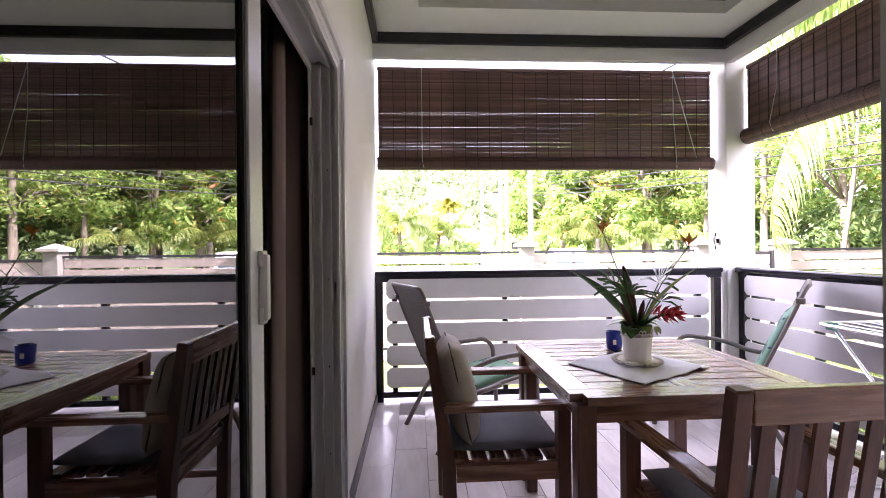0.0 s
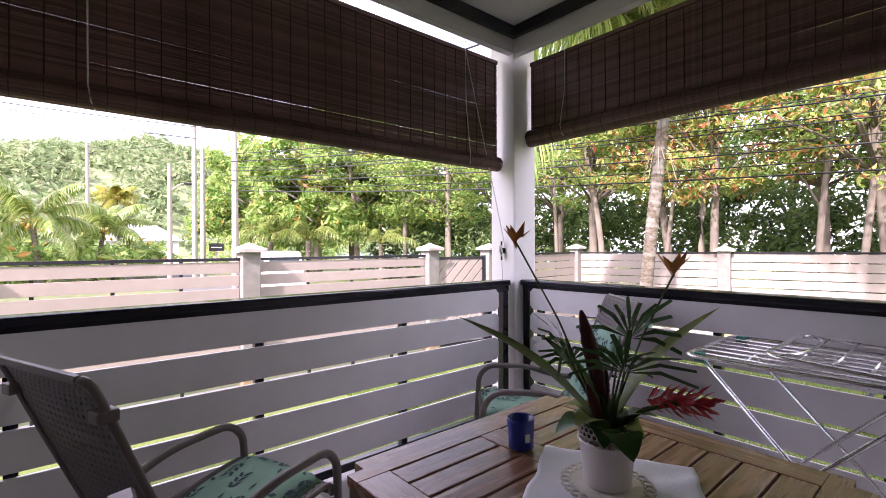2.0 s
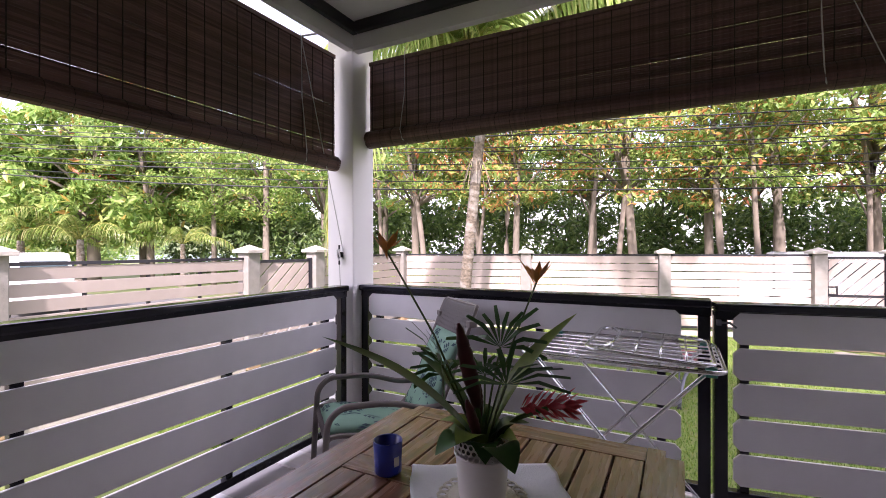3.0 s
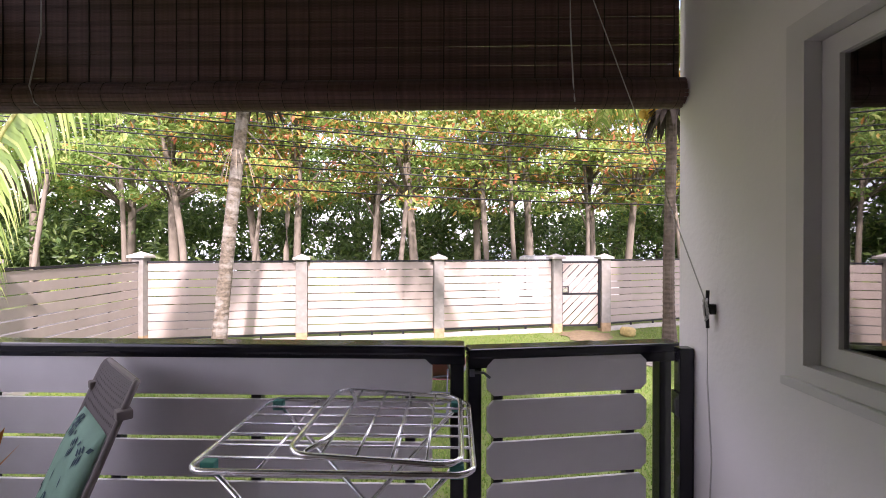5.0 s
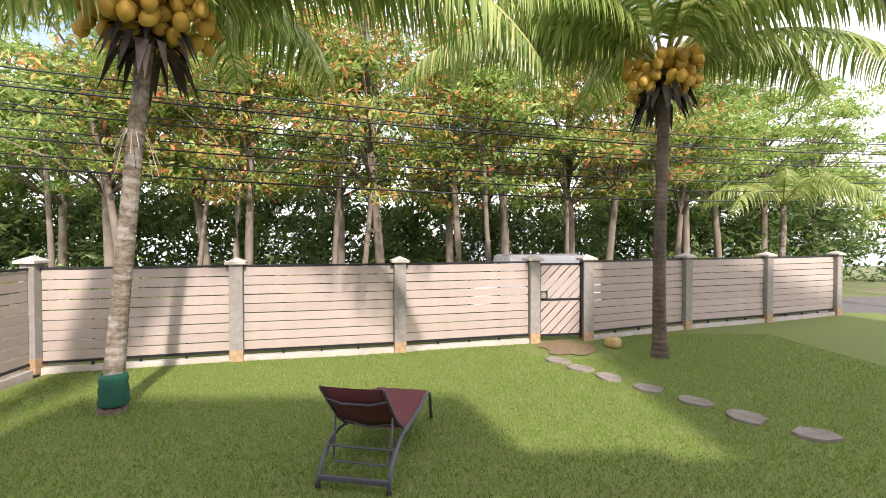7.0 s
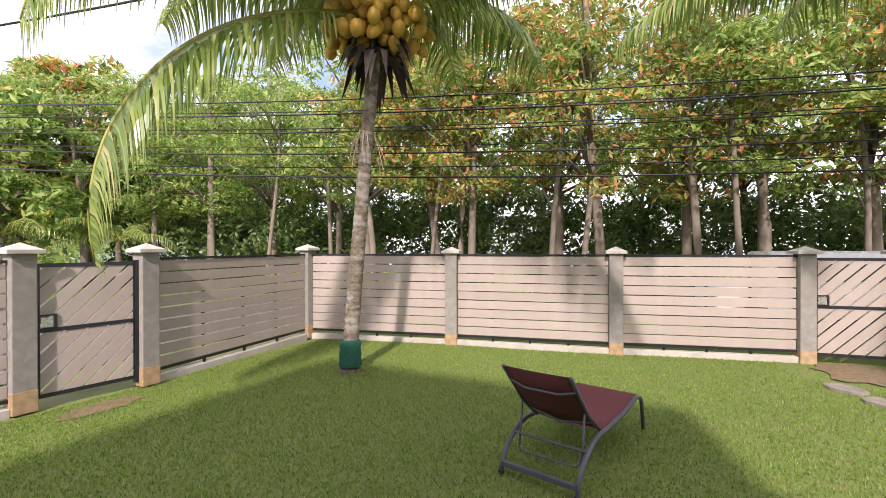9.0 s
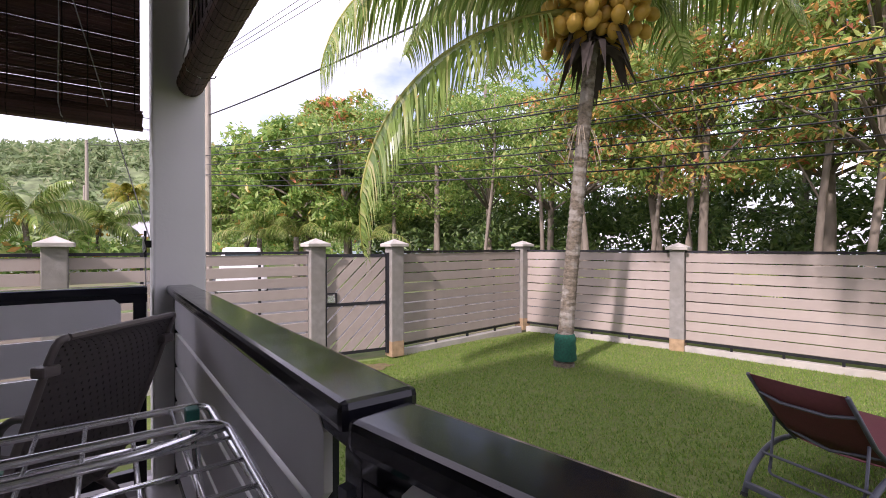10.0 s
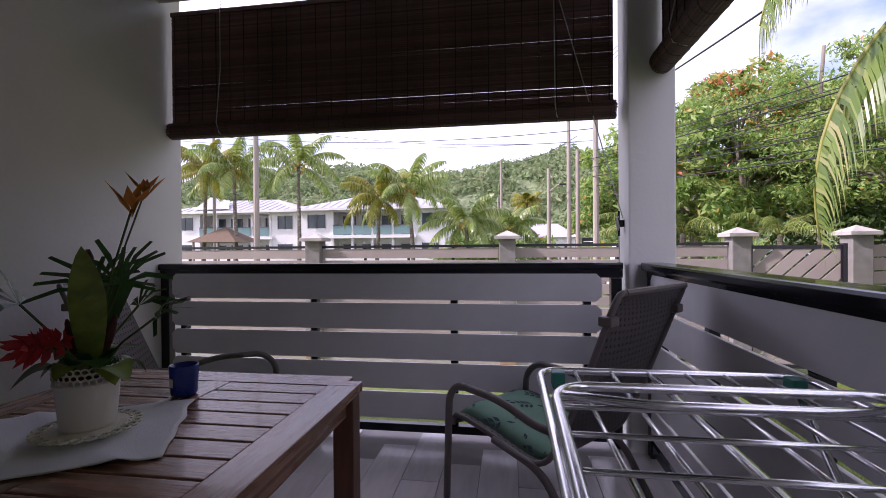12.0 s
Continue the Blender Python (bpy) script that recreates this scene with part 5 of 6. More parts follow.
def leaf_sprig(cx, cy, ang, s, bm, put):
    """A sprig of small print leaves as flat diamonds."""
    for k, (al, sd) in enumerate([(0.0, 0), (0.25, 1), (0.25, -1), (0.5, 1), (0.5, -1), (0.75, 1), (0.75, -1)]):
        px, py = cx + math.cos(ang) * s * al, cy + math.sin(ang) * s * al
        a2 = ang + sd * 0.85 if sd else ang + math.pi
        L = s * 0.42
        d = (math.cos(a2) * L, math.sin(a2) * L); w = (-math.sin(a2) * L * 0.22, math.cos(a2) * L * 0.22)
        q = [(px, py), (px + d[0] / 2 - w[0], py + d[1] / 2 - w[1]), (px + d[0], py + d[1]), (px + d[0] / 2 + w[0], py + d[1] / 2 + w[1])]
        bm.faces.new([bm.verts.new(put(a, b)) for a, b in q])


def lounge_chair(name, m, label, seed, back_pad=True):
    th = thing(name, m, label, "lounge chair", "woven lounge chairs")
    W = 0.25
    bm = bmesh.new()
    nu, nv = 84, 36
    g = []
    for i in range(nu + 1):
        p = prof(i / nu)
        wid = W * (1.0 - 0.10 * max(0, (i / nu - 0.85) / 0.15) ** 2)
        g.append([bm.verts.new((wid * (2 * j / nv - 1), p[0], p[1] - 0.012 * (1 - (2 * j / nv - 1) ** 2))) for j in range(nv + 1)])
    for i in range(nu):
        for j in range(nv):
            if (i + j) % 2 == 0:
                bm.faces.new((g[i][j], g[i][j + 1], g[i + 1][j + 1], g[i + 1][j]))
            else:
                # half-open cell leaves a small hole
                a, b, c, d = g[i][j], g[i][j + 1], g[i + 1][j + 1], g[i + 1][j]
                ctr = (a.co + c.co) / 2
                ins = [bm.verts.new(v.co.lerp(ctr, 0.58)) for v in (a, b, c, d)]
                for k in range(4):
                    o = (a, b, c, d)
                    bm.faces.new((o[k], o[(k + 1) % 4], ins[(k + 1) % 4], ins[k]))
    ob = part("woven_shell", bm, WEAVE, th, "perforated grey-brown woven shell")
    md = ob.modifiers.new("thick", 'SOLIDIFY'); md.thickness = 0.008
    for s in (-1, 1):
        edge = [(s * (W + 0.004) * (1.0 - 0.10 * max(0, (u - 0.85) / 0.15) ** 2), *prof(u)) for u in [k / 28 for k in range(29)]]
        part("edge_band", tube(edge, 0.012, 7), PLASTIC, th, smooth=True)
        arm = arc_pts([(s * 0.275, 0.36, 0.0), (s * 0.28, 0.33, 0.50), (s * 0.285, 0.26, 0.565), (s * 0.285, 0.0, 0.56), (s * 0.275, -0.18, 0.50), (s * 0.262, -0.30, 0.50)], 0.09, 6)
        part("arm_leg", tube(arm, 0.017, 10), PLASTIC, th, smooth=True)
        part("back_leg", tube(arc_pts([(s * 0.262, 0.06, 0.37), (s * 0.27, -0.22, 0.33), (s * 0.275, -0.42, 0.0)], 0.1, 5), 0.016, 10), PLASTIC, th, smooth=True)
        part("strap_clip", bx(s * 0.25 - 0.035, s * 0.25 + 0.02, -0.505, -0.455, 0.925, 0.96, bevel=0.008), PLASTIC, th)
    part("top_band", tube([(x * W * 0.9, prof(1.0)[0], prof(1.0)[1]) for x in (-1, -0.5, 0, 0.5, 1)], 0.012, 7), PLASTIC, th)
    part("cross_bar", tube([(-0.262, 0.05, 0.362), (0.262, 0.05, 0.362)], 0.013, 8), PLASTIC, th)
    # cushion: its own thing lying on the shell
    cu = thing("chair_cushion", m, "pale green leaf-patterned cushion on the woven lounge chair", "cushion", "green leaf-patterned cushions")
    lay = 0.045
    def on(u0, u1, name, off=0.0):
        bm = bmesh.new()
        rows = []
        N = 14
        for i in range(N + 1):
            t = i / N
            p = prof(u0 + (u1 - u0) * t)
            q = prof(min(1, u0 + (u1 - u0) * t + 0.01)) - prof(u0 + (u1 - u0) * t - 0.01)
            nrm = Vector((q[1], -q[0])).normalized()
            if nrm[1] < 0 and nrm[0] < 0:
                nrm = -nrm
            e = (1 - abs(2 * t - 1) ** 5) ** 0.5
            row = []
            for j in range(11):
                v = 2 * j / 10 - 1
                ee = e * (1 - abs(v) ** 5) ** 0.5
                hh = lay * (0.15 + 0.85 * ee) + 0.006 * noise.noise(Vector((t * 4, v * 3, seed)))
                row.append((bm.verts.new((v * 0.225, p[0] + nrm[0] * hh, p[1] + nrm[1] * hh)), bm.verts.new((v * 0.22, p[0] + nrm[0] * 0.004, p[1] + nrm[1] * 0.004))))
            rows.append(row)
        for i in range(N):
            for j in range(10):
                bm.faces.new((rows[i][j][0], rows[i][j + 1][0], rows[i + 1][j + 1][0], rows[i + 1][j][0]))
        for i in range(N):
            for j in (0, 10):
                bm.faces.new((rows[i][j][0], rows[i + 1][j][0], rows[i + 1][j][1], rows[i][j][1]))
        for i in (0, N):
            for j in range(10):
                bm.faces.new((rows[i][j][0], rows[i][j + 1][0], rows[i][j + 1][1], rows[i][j][1]))
        bmesh.ops.recalc_face_normals(bm, faces=bm.faces[:])
        top = [[Vector(r[0].co) for r in row] for row in rows]
        pad = part(name, bm, GREENC, cu, smooth=True)
        pb = bmesh.new()
        rnd = random.Random(seed + int(u0 * 10))
        def put(a, b):
            fa, fb = max(0.02, min(0.98, a)) * N, max(0.02, min(0.98, b)) * 10
            i, j = min(int(fa), N - 1), min(int(fb), 9)
            p = top[i][j].lerp(top[i + 1][j], fa - i).lerp(top[i][j + 1].lerp(top[i + 1][j + 1], fa - i), fb - j)
            nr = (top[i][j + 1] - top[i][j]).cross(top[i + 1][j] - top[i][j]).normalized()
            if nr.z + nr.y < 0:
                nr = -nr
            return p + nr * 0.0025
        for k in range(16):
            leaf_sprig((k // 4 + 0.5 + rnd.uniform(-0.2, 0.2)) / 4, (k % 4 + 0.5 + rnd.uniform(-0.2, 0.2)) / 4, rnd.uniform(0, 6.28), 0.17, pb, put)
        tagged(part("leaf_print", pb, LEAFPR, pad, "navy leaf print"), kind="stuff")
    on(0.10, 0.50, "seat_pad")
    on(0.53, 0.80 if back_pad else 0.62, "back_pad")
    return th


lounge_chair("lounge_chair", pose(0.69, 3.56, 0, 0, 0, -68), "taupe woven high-back lounge chair beside the white wall", 1, False)
lounge_chair("lounge_chair", pose(2.45, 3.485, 0, 0, 0, 48), "taupe woven high-back lounge chair in the railing corner", 2)

# ---- drying rack ----
rack = thing("drying_rack", pose(2.695, 2.175, 0), "folding aluminium laundry drying rack standing on the tiles", "drying rack")
rx, ry, rz_ = 0.315, 0.425, 0.872
def loop(x, y, r, z0, z1):
    pts = []
    for (cx, cy, a0) in ((x - r, y - r, 0), (-x + r, y - r, 90), (-x + r, -y + r, 180), (x - r, -y + r, 270)):
        for k in range(6):
            a = radians(a0 + 18 * k)
            px, py = cx + r * math.cos(a), cy + r * math.sin(a)
            pts.append((px, py, z0 + (z1 - z0) * (py + y) / (2 * y)))
    return pts


part("main_frame", tube(loop(rx, ry, 0.055, rz_, rz_), 0.0095, 10, closed=True), CHROME, rack, smooth=True)
for k in range(6):
    x = -rx + 2 * rx * (k + 1) / 7
    part("drying_rod", tube([(x, -ry, rz_), (x, ry, rz_)], 0.0048, 8), CHROME, rack, smooth=True)
for y in (-0.18, 0.22):
    part("cross_rod", tube([(-rx, y, rz_ - 0.008), (rx, y, rz_ - 0.008)], 0.0055, 8), CHROME, rack, smooth=True)
wing = part("folded_wing", tube([(p[0] * 0.97, p[1] - 0.13, p[2]) for p in loop(rx, 0.26, 0.07, rz_ + 0.022, rz_ + 0.05)], 0.0095, 10, closed=True), CHROME, rack, smooth=True)
for k in range(4):
    y = -0.39 + 0.26 * 2 * (k + 1) / 5
    z = rz_ + 0.022 + 0.028 * ((y + 0.39) / 0.52)
    part("wing_rod", tube([(-rx * 0.97, y, z), (rx * 0.97, y, z)], 0.0048, 8), CHROME, wing, smooth=True)
part("wing_bar", tube(arc_pts([(-rx * 0.93, 0.075, rz_ + 0.05), (-rx * 0.5, 0.02, rz_ + 0.055), (rx * 0.5, 0.02, rz_ + 0.055), (rx * 0.93, 0.075, rz_ + 0.05)], 0.06, 5), 0.008, 8), CHROME, wing, smooth=True)
part("leg_frame", tube(arc_pts([(-rx * 0.86, 0.36, rz_ - 0.02), (-rx * 0.86, -0.40, 0.012), (rx * 0.86, -0.40, 0.012), (rx * 0.86, 0.36, rz_ - 0.02)], 0.05, 5), 0.0095, 8), CHROME, rack, smooth=True)
part("leg_frame", tube(arc_pts([(-rx * 0.78, -0.36, rz_ - 0.02), (-rx * 0.78, 0.40, 0.012), (rx * 0.78, 0.40, 0.012), (rx * 0.78, -0.36, rz_ - 0.02)], 0.05, 5), 0.0095, 8), CHROME, rack, smooth=True)
for sx in (-1, 1):
    for sy in (-1, 1):
        part("joint", bx(sx * rx * 0.86 - 0.016, sx * rx * 0.86 + 0.016, sy * 0.375 - 0.022, sy * 0.375 + 0.022, rz_ - 0.028, rz_ + 0.013, bevel=0.005), TEAL, rack, "teal plastic joint")

# ---- table things ----
VX, VY = 1.285, 2.345
bm = bmesh.new()
n = 34
ang = radians(28)
g = []
for i in range(n + 1):
    row = []
    for j in range(n + 1):
        u, v = (i / n - 0.5) * 0.46, (j / n - 0.5) * 0.40
        z = 0.7555 + 0.005 * max(0, noise.noise(Vector((u * 7, v * 7, 3)))) + 0.009 * math.exp(-((u * 0.8 + v * 0.6) / 0.02) ** 2) * max(0, (math.hypot(u, v) - 0.10) * 6)
        x, y = u * math.cos(ang) - v * math.sin(ang), u * math.sin(ang) + v * math.cos(ang)
        row.append(bm.verts.new((VX - 0.02 + x + 0.014 * noise.noise(Vector((v * 11, u * 3, 0))), VY - 0.03 + y + 0.014 * noise.noise(Vector((u * 11, v * 3, 7))), z)))
    g.append(row)
for i in range(n):
    for j in range(n):
        bm.faces.new((g[i][j], g[i + 1][j], g[i + 1][j + 1], g[i][j + 1]))
th = thing("table_cloth", pose(0, 0, 0), "creased white linen napkin laid askew on the teak table", "tablecloth")
ob = part("linen", bm, CLOTH, th, smooth=True)
md = ob.modifiers.new("thick", 'SOLIDIFY'); md.thickness = 0.002
# doily: rings of loops
doily = thing("doily", pose(VX, VY, 0.768), "round cream crocheted doily under the flower pot", "doily")
part("lace_disc", lathe([(0.0, 0.004), (0.085, 0.004), (0.088, 0.001), (0.0, 0.0)], 32), LACE, doily)
me_loop = to_mesh(tube([(0.012 * math.cos(b), 0.012 * math.sin(b), 0.003) for b in [2 * math.pi * q / 10 for q in range(10)]], 0.0035, 5, closed=True), "lace_loop", LACE)
for k in range(26):
    a = 2 * math.pi * k / 26
    piece("lace_loop", me_loop, doily, pose(0.098 * math.cos(a), 0.098 * math.sin(a), 0))
vase = thing("flower_pot", pose(VX, VY, 0.773) @ Matrix.Scale(0.84, 4), "white metal flower pot with a pierced lace rim", "flower pot")
part("pot_body", lathe([(0.0, 0.0), (0.064, 0.0), (0.068, 0.006), (0.078, 0.125), (0.0795, 0.128), (0.0775, 0.13), (0.072, 0.125), (0.060, 0.02), (0.0, 0.02)], 36), CERAM, vase, smooth=True)
bm = bmesh.new()
for r in range(3):
    for k in range(30):
        a = 2 * math.pi * (k + 0.5 * (r % 2)) / 30
        z = 0.139 + 0.0155 * r
        rr = 0.0795 + 0.0035 * r / 3
        tube([(rr * math.cos(a + 0.0085 * math.cos(b) / rr), rr * math.sin(a + 0.0085 * math.cos(b) / rr), z + 0.0085 * math.sin(b)) for b in [2 * math.pi * q / 8 for q in range(8)]], 0.0024, 4, closed=True, bm=bm)
part("lace_rim", bm, CERAM, vase, "pierced lace rim")
part("bead_ring", tube([(0.080 * math.cos(a), 0.080 * math.sin(a), 0.129) for a in [2 * math.pi * k / 40 for k in range(40)]], 0.003, 5, closed=True), CERAM, vase)
part("soil", lathe([(0.0, 0.15), (0.074, 0.145)], 24), HUSK, vase)

bouquet = thing("bouquet", pose(VX, VY, 0.898), "tropical bouquet of heliconia, red ginger and palm leaves in the pot", "flower bouquet")
def blade(base, tip, width, material, name, bend=0.06, fold=0.25, lab=""):
    b, t = Vector(base), Vector(tip)
    d = t - b
    s = d.cross(Vector((0, 0, 1)))
    s = s.normalized() if s.length > 1e-4 else Vector((1, 0, 0))
    up = s.cross(d).normalized()
    bm = bmesh.new()
    rows = []
    N = 12
    for i in range(N + 1):
        u = i / N
        p = b + d * u + up * bend * math.sin(math.pi * u)
        w = width * (math.sin(math.pi * min(1, 0.06 + u * 0.94)) ** 0.75) * (1 if u < 0.6 else 1 - 0.3 * (u - 0.6))
        rows.append([bm.verts.new(p - s * w + up * w * fold), bm.verts.new(p), bm.verts.new(p + s * w + up * w * fold)])
    for i in range(N):
        for j in range(2):
            bm.faces.new((rows[i][j], rows[i][j + 1], rows[i + 1][j + 1], rows[i + 1][j]))
    return part(name, bm, material, bouquet, lab, smooth=True)


def fan_leaf(base, hub, n, length, spread, seed):
    part("stem", tube([base, Vector(base).lerp(Vector(hub), 0.5) + Vector((0, 0, 0.01)), hub], 0.003, 6), STEM, bouquet)
    hub = Vector(hub)
    axis = (hub - Vector(base)).normalized()
    rnd = random.Random(seed)
    s = axis.cross(Vector((0, 0, 1))).normalized(); u = s.cross(axis)
    bm = bmesh.new()
    for k in range(n):
        a = spread * (k / (n - 1) - 0.5) * 2
        d = (axis * math.cos(a) + s * math.sin(a) + u * rnd.uniform(-0.25, 0.25)).normalized()
        L = length * rnd.uniform(0.8, 1.1)
        w = d.cross(u).normalized() * 0.0065
        t = hub + d * L + Vector((0, 0, -0.03))
        m1 = hub + d * L * 0.5
        q = [hub, m1 - w, t - w * 0.75, t + w * 0.75, m1 + w]
        bm.faces.new([bm.verts.new(p) for p in q])
    part("fan_leaf", bm, GLEAF, bouquet, "radiating umbrella-palm leaf")


blade((0, 0, 0), (-0.20, 0.33, 0.27), 0.042, GLEAF, "long_leaf", 0.03)
blade((0.01, 0, 0), (0.19, -0.19, 0.31), 0.035, GLEAF2, "long_leaf", 0.03)
blade((0, 0.01, 0), (-0.03, 0.18, 0.22), 0.032, GLEAF, "long_leaf", 0.03)
fan_leaf((0, 0.01, 0), (-0.06, 0.08, 0.20), 12, 0.15, 1.5, 1)
fan_leaf((0, 0, 0), (0.10, -0.01, 0.22), 11, 0.15, 1.4, 2)
fan_leaf((0.01, -0.01, 0), (-0.08, -0.09, 0.18), 11, 0.15, 1.4, 3)
fan_leaf((0.0, 0.0, 0), (0.03, 0.12, 0.15), 9, 0.11, 1.3, 4)
fan_leaf((0.01, 0.0, 0), (0.14, 0.05, 0.13), 9, 0.11, 1.3, 5)
def cone(base, tip, r, name, material):
    b, t = Vector(base), Vector(tip)
    N = 14
    pts = [b.lerp(t, k / N) for k in range(N + 1)]
    rs = [r * (math.sin(math.pi * (0.1 + 0.88 * k / N)) ** 0.6) * (1.0 if k % 2 else 0.88) for k in range(N + 1)]
    part(name, tube(pts, rs, 10), material, bouquet, "maroon ginger cone", smooth=True)


part("stem", tube([(0, 0, 0), (-0.01, 0.01, 0.1)], 0.007, 6), STEM, bouquet)
cone((-0.005, 0.01, 0.09), (-0.04, 0.045, 0.30), 0.021, "cone_flower", MARN)
cone((-0.02, 0.0, 0.02), (-0.07, 0.01, 0.13), 0.014, "cone_flower", MARN)
cone((0.02, 0.02, 0.04), (0.05, 0.03, 0.14), 0.013, "cone_flower", MARN)
part("stem", tube([(0, 0, 0), (0.03, -0.08, 0.07), (0.045, -0.15, 0.10)], 0.006, 6), STEM, bouquet)
bm = bmesh.new()
rnd = random.Random(5)
axis = Vector((0.30, -0.92, 0.10)).normalized()
side = axis.cross(Vector((0, 0, 1))).normalized()
rise = side.cross(axis)
for k in range(46):
    u = k / 45
    turn = k * 2.4
    out = side * math.cos(turn) + rise * math.sin(turn)
    d = (axis * (0.8 + 0.3 * u) + out * (1.05 - 0.45 * u) + Vector((rnd.gauss(0, 0.18), rnd.gauss(0, 0.18), rnd.gauss(0, 0.18)))).normalized()
    o = Vector((0.03, -0.085, 0.095)) + axis * 0.115 * u
    L = (0.032 + 0.026 * math.sin(math.pi * (0.15 + 0.6 * u))) * rnd.uniform(0.8, 1.2)
    w = out.cross(axis).normalized() * 0.0085
    cup_up = out * 0.004
    bm.faces.new([bm.verts.new(p) for p in (o, o + d * L * 0.55 - w + cup_up, o + d * L, o + d * L * 0.55 + w + cup_up)])
part("ginger_flower", bm, PETAL_R, bouquet, "red ginger flower head")
for (bx_, tip, azs) in (((0, 0, 0), (-0.055, 0.24, 0.47), 1), ((0, 0, 0), (0.20, -0.08, 0.39), 2)):
    t = Vector(tip)
    part("stem", tube([bx_, Vector(bx_).lerp(t, 0.5) + Vector((0, 0, 0.03)), t], 0.0026, 6), STEM, bouquet)
    bm = bmesh.new()
    rnd = random.Random(azs)
    for k in range(6):
        a = azs + k * 1.1
        d = Vector((math.cos(a) * 0.75, math.sin(a) * 0.75, 0.65 + 0.3 * rnd.random())).normalized()
        s = d.cross(Vector((0, 0, 1))).normalized() * 0.012
        L = rnd.uniform(0.055, 0.085)
        q = [t + Vector((0, 0, -0.02 + 0.008 * k)), t + d * L * 0.45 - s, t + d * L, t + d * L * 0.45 + s]
        bm.faces.new([bm.verts.new(p) for p in q])
    part("heliconia_flower", bm, ORANGE, bouquet, "orange heliconia flower")
rnd = random.Random(9)
for k in range(13):
    a = k * 0.52 + rnd.uniform(-0.2, 0.2)
    L = rnd.uniform(0.09, 0.15)
    blade((0.03 * math.cos(a), 0.03 * math.sin(a), -0.01), (L * math.cos(a), L * math.sin(a), rnd.uniform(-0.03, 0.07)), rnd.uniform(0.03, 0.048), GLEAF2 if k % 3 == 0 else GLEAF, "broad_leaf", 0.035, 0.2)

cup = thing("cup", pose(1.31, 2.64, 0.753), "blue glazed mug standing on the teak table", "cup")
part("cup_body", lathe([(0.0, 0.0), (0.033, 0.0), (0.038, 0.006), (0.041, 0.09), (0.0395, 0.092), (0.037, 0.09), (0.034, 0.01), (0.0, 0.008)], 28), BLUE, cup, smooth=True)
part("candle", lathe([(0.0, 0.06), (0.036, 0.06)], 24), CLOTH, cup)
part("print", bx(-0.0405, -0.0395, -0.008, 0.008, 0.03, 0.055), WHITESIGN, cup, "small pale print").matrix_basis = pose(0, 0, 0, 0, 0, 70)

# ---- sun lounger on the lawn ----
sl = thing("sun_lounger", pose(6.745, 2.26, GZ, 0, 0, -11.8), "maroon sling sun lounger with grey metal frame, back raised", "sun lounger")
for s in (-1, 1):
    y = s * 0.355
    part("side_frame", tube(arc_pts([(0.0, y, 0.0), (0.08, y, 0.20), (0.36, y, 0.375), (0.75, y, 0.36), (1.25, y, 0.37), (1.62, y, 0.42), (1.80, y, 0.36), (1.87, y, 0.0)], 0.16, 5), 0.022, 10), GREYMET, sl, smooth=True)
    part("back_stile", tube([(0.62, s * 0.315, 0.37), (0.35, s * 0.315, 0.58), (-0.02, s * 0.315, 0.985)], 0.016, 8), GREYMET, sl, smooth=True)
    part("prop", tube([(0.30, s * 0.30, 0.60), (0.26, s * 0.30, 0.30), (0.23, s * 0.29, 0.20)], 0.011, 8), GREYMET, sl, smooth=True)
    part("foot_cap", tube([(0.0, y, 0.0), (0.01, y, 0.03)], 0.026, 10), RUBBER, sl)
def sling(pts, w, name):
    bm = bmesh.new()
    rows = []
    for p in pts:
        rows.append([bm.verts.new((p[0], w * v, p[1] - 0.03 * (1 - v * v) * p[2])) for v in [k / 5 - 1 for k in range(11)]])
    for A, B in zip(rows, rows[1:]):
        for j in range(10):
            bm.faces.new((A[j], A[j + 1], B[j + 1], B[j]))
    ob = part(name, bm, MAROON, sl, "maroon mesh sling", smooth=True)
    md = ob.modifiers.new("thick", 'SOLIDIFY'); md.thickness = 0.004


sling([(0.64, 0.372, 1), (0.9, 0.368, 1), (1.2, 0.378, 1), (1.5, 0.41, 1), (1.68, 0.425, 0.4), (1.76, 0.40, 0)], 0.335, "seat_sling")
sling([(0.60, 0.39, 0.3), (0.35, 0.585, 1), (0.15, 0.80, 1), (-0.02, 0.99, 0.2)], 0.31, "back_sling")
part("rear_bar", bx(-0.005, 0.035, -0.345, 0.345, 0.075, 0.12, bevel=0.006), GREYMET, sl)
part("cross_bar", tube([(0.23, -0.355, 0.31), (0.23, 0.355, 0.31)], 0.012, 8), GREYMET, sl)
part("prop_bar", tube(arc_pts([(0.24, -0.29, 0.26), (0.20, -0.29, 0.17), (0.20, 0.29, 0.17), (0.24, 0.29, 0.26)], 0.05, 4), 0.011, 8), GREYMET, sl)
part("back_bar", tube([(0.115, -0.315, 0.83), (0.10, -0.15, 0.79), (0.10, 0.15, 0.79), (0.115, 0.315, 0.83)], 0.013, 8), GREYMET, sl)
part("back_bar", tube([(0.50, -0.315, 0.47), (0.46, 0, 0.42), (0.50, 0.315, 0.47)], 0.013, 8), GREYMET, sl)

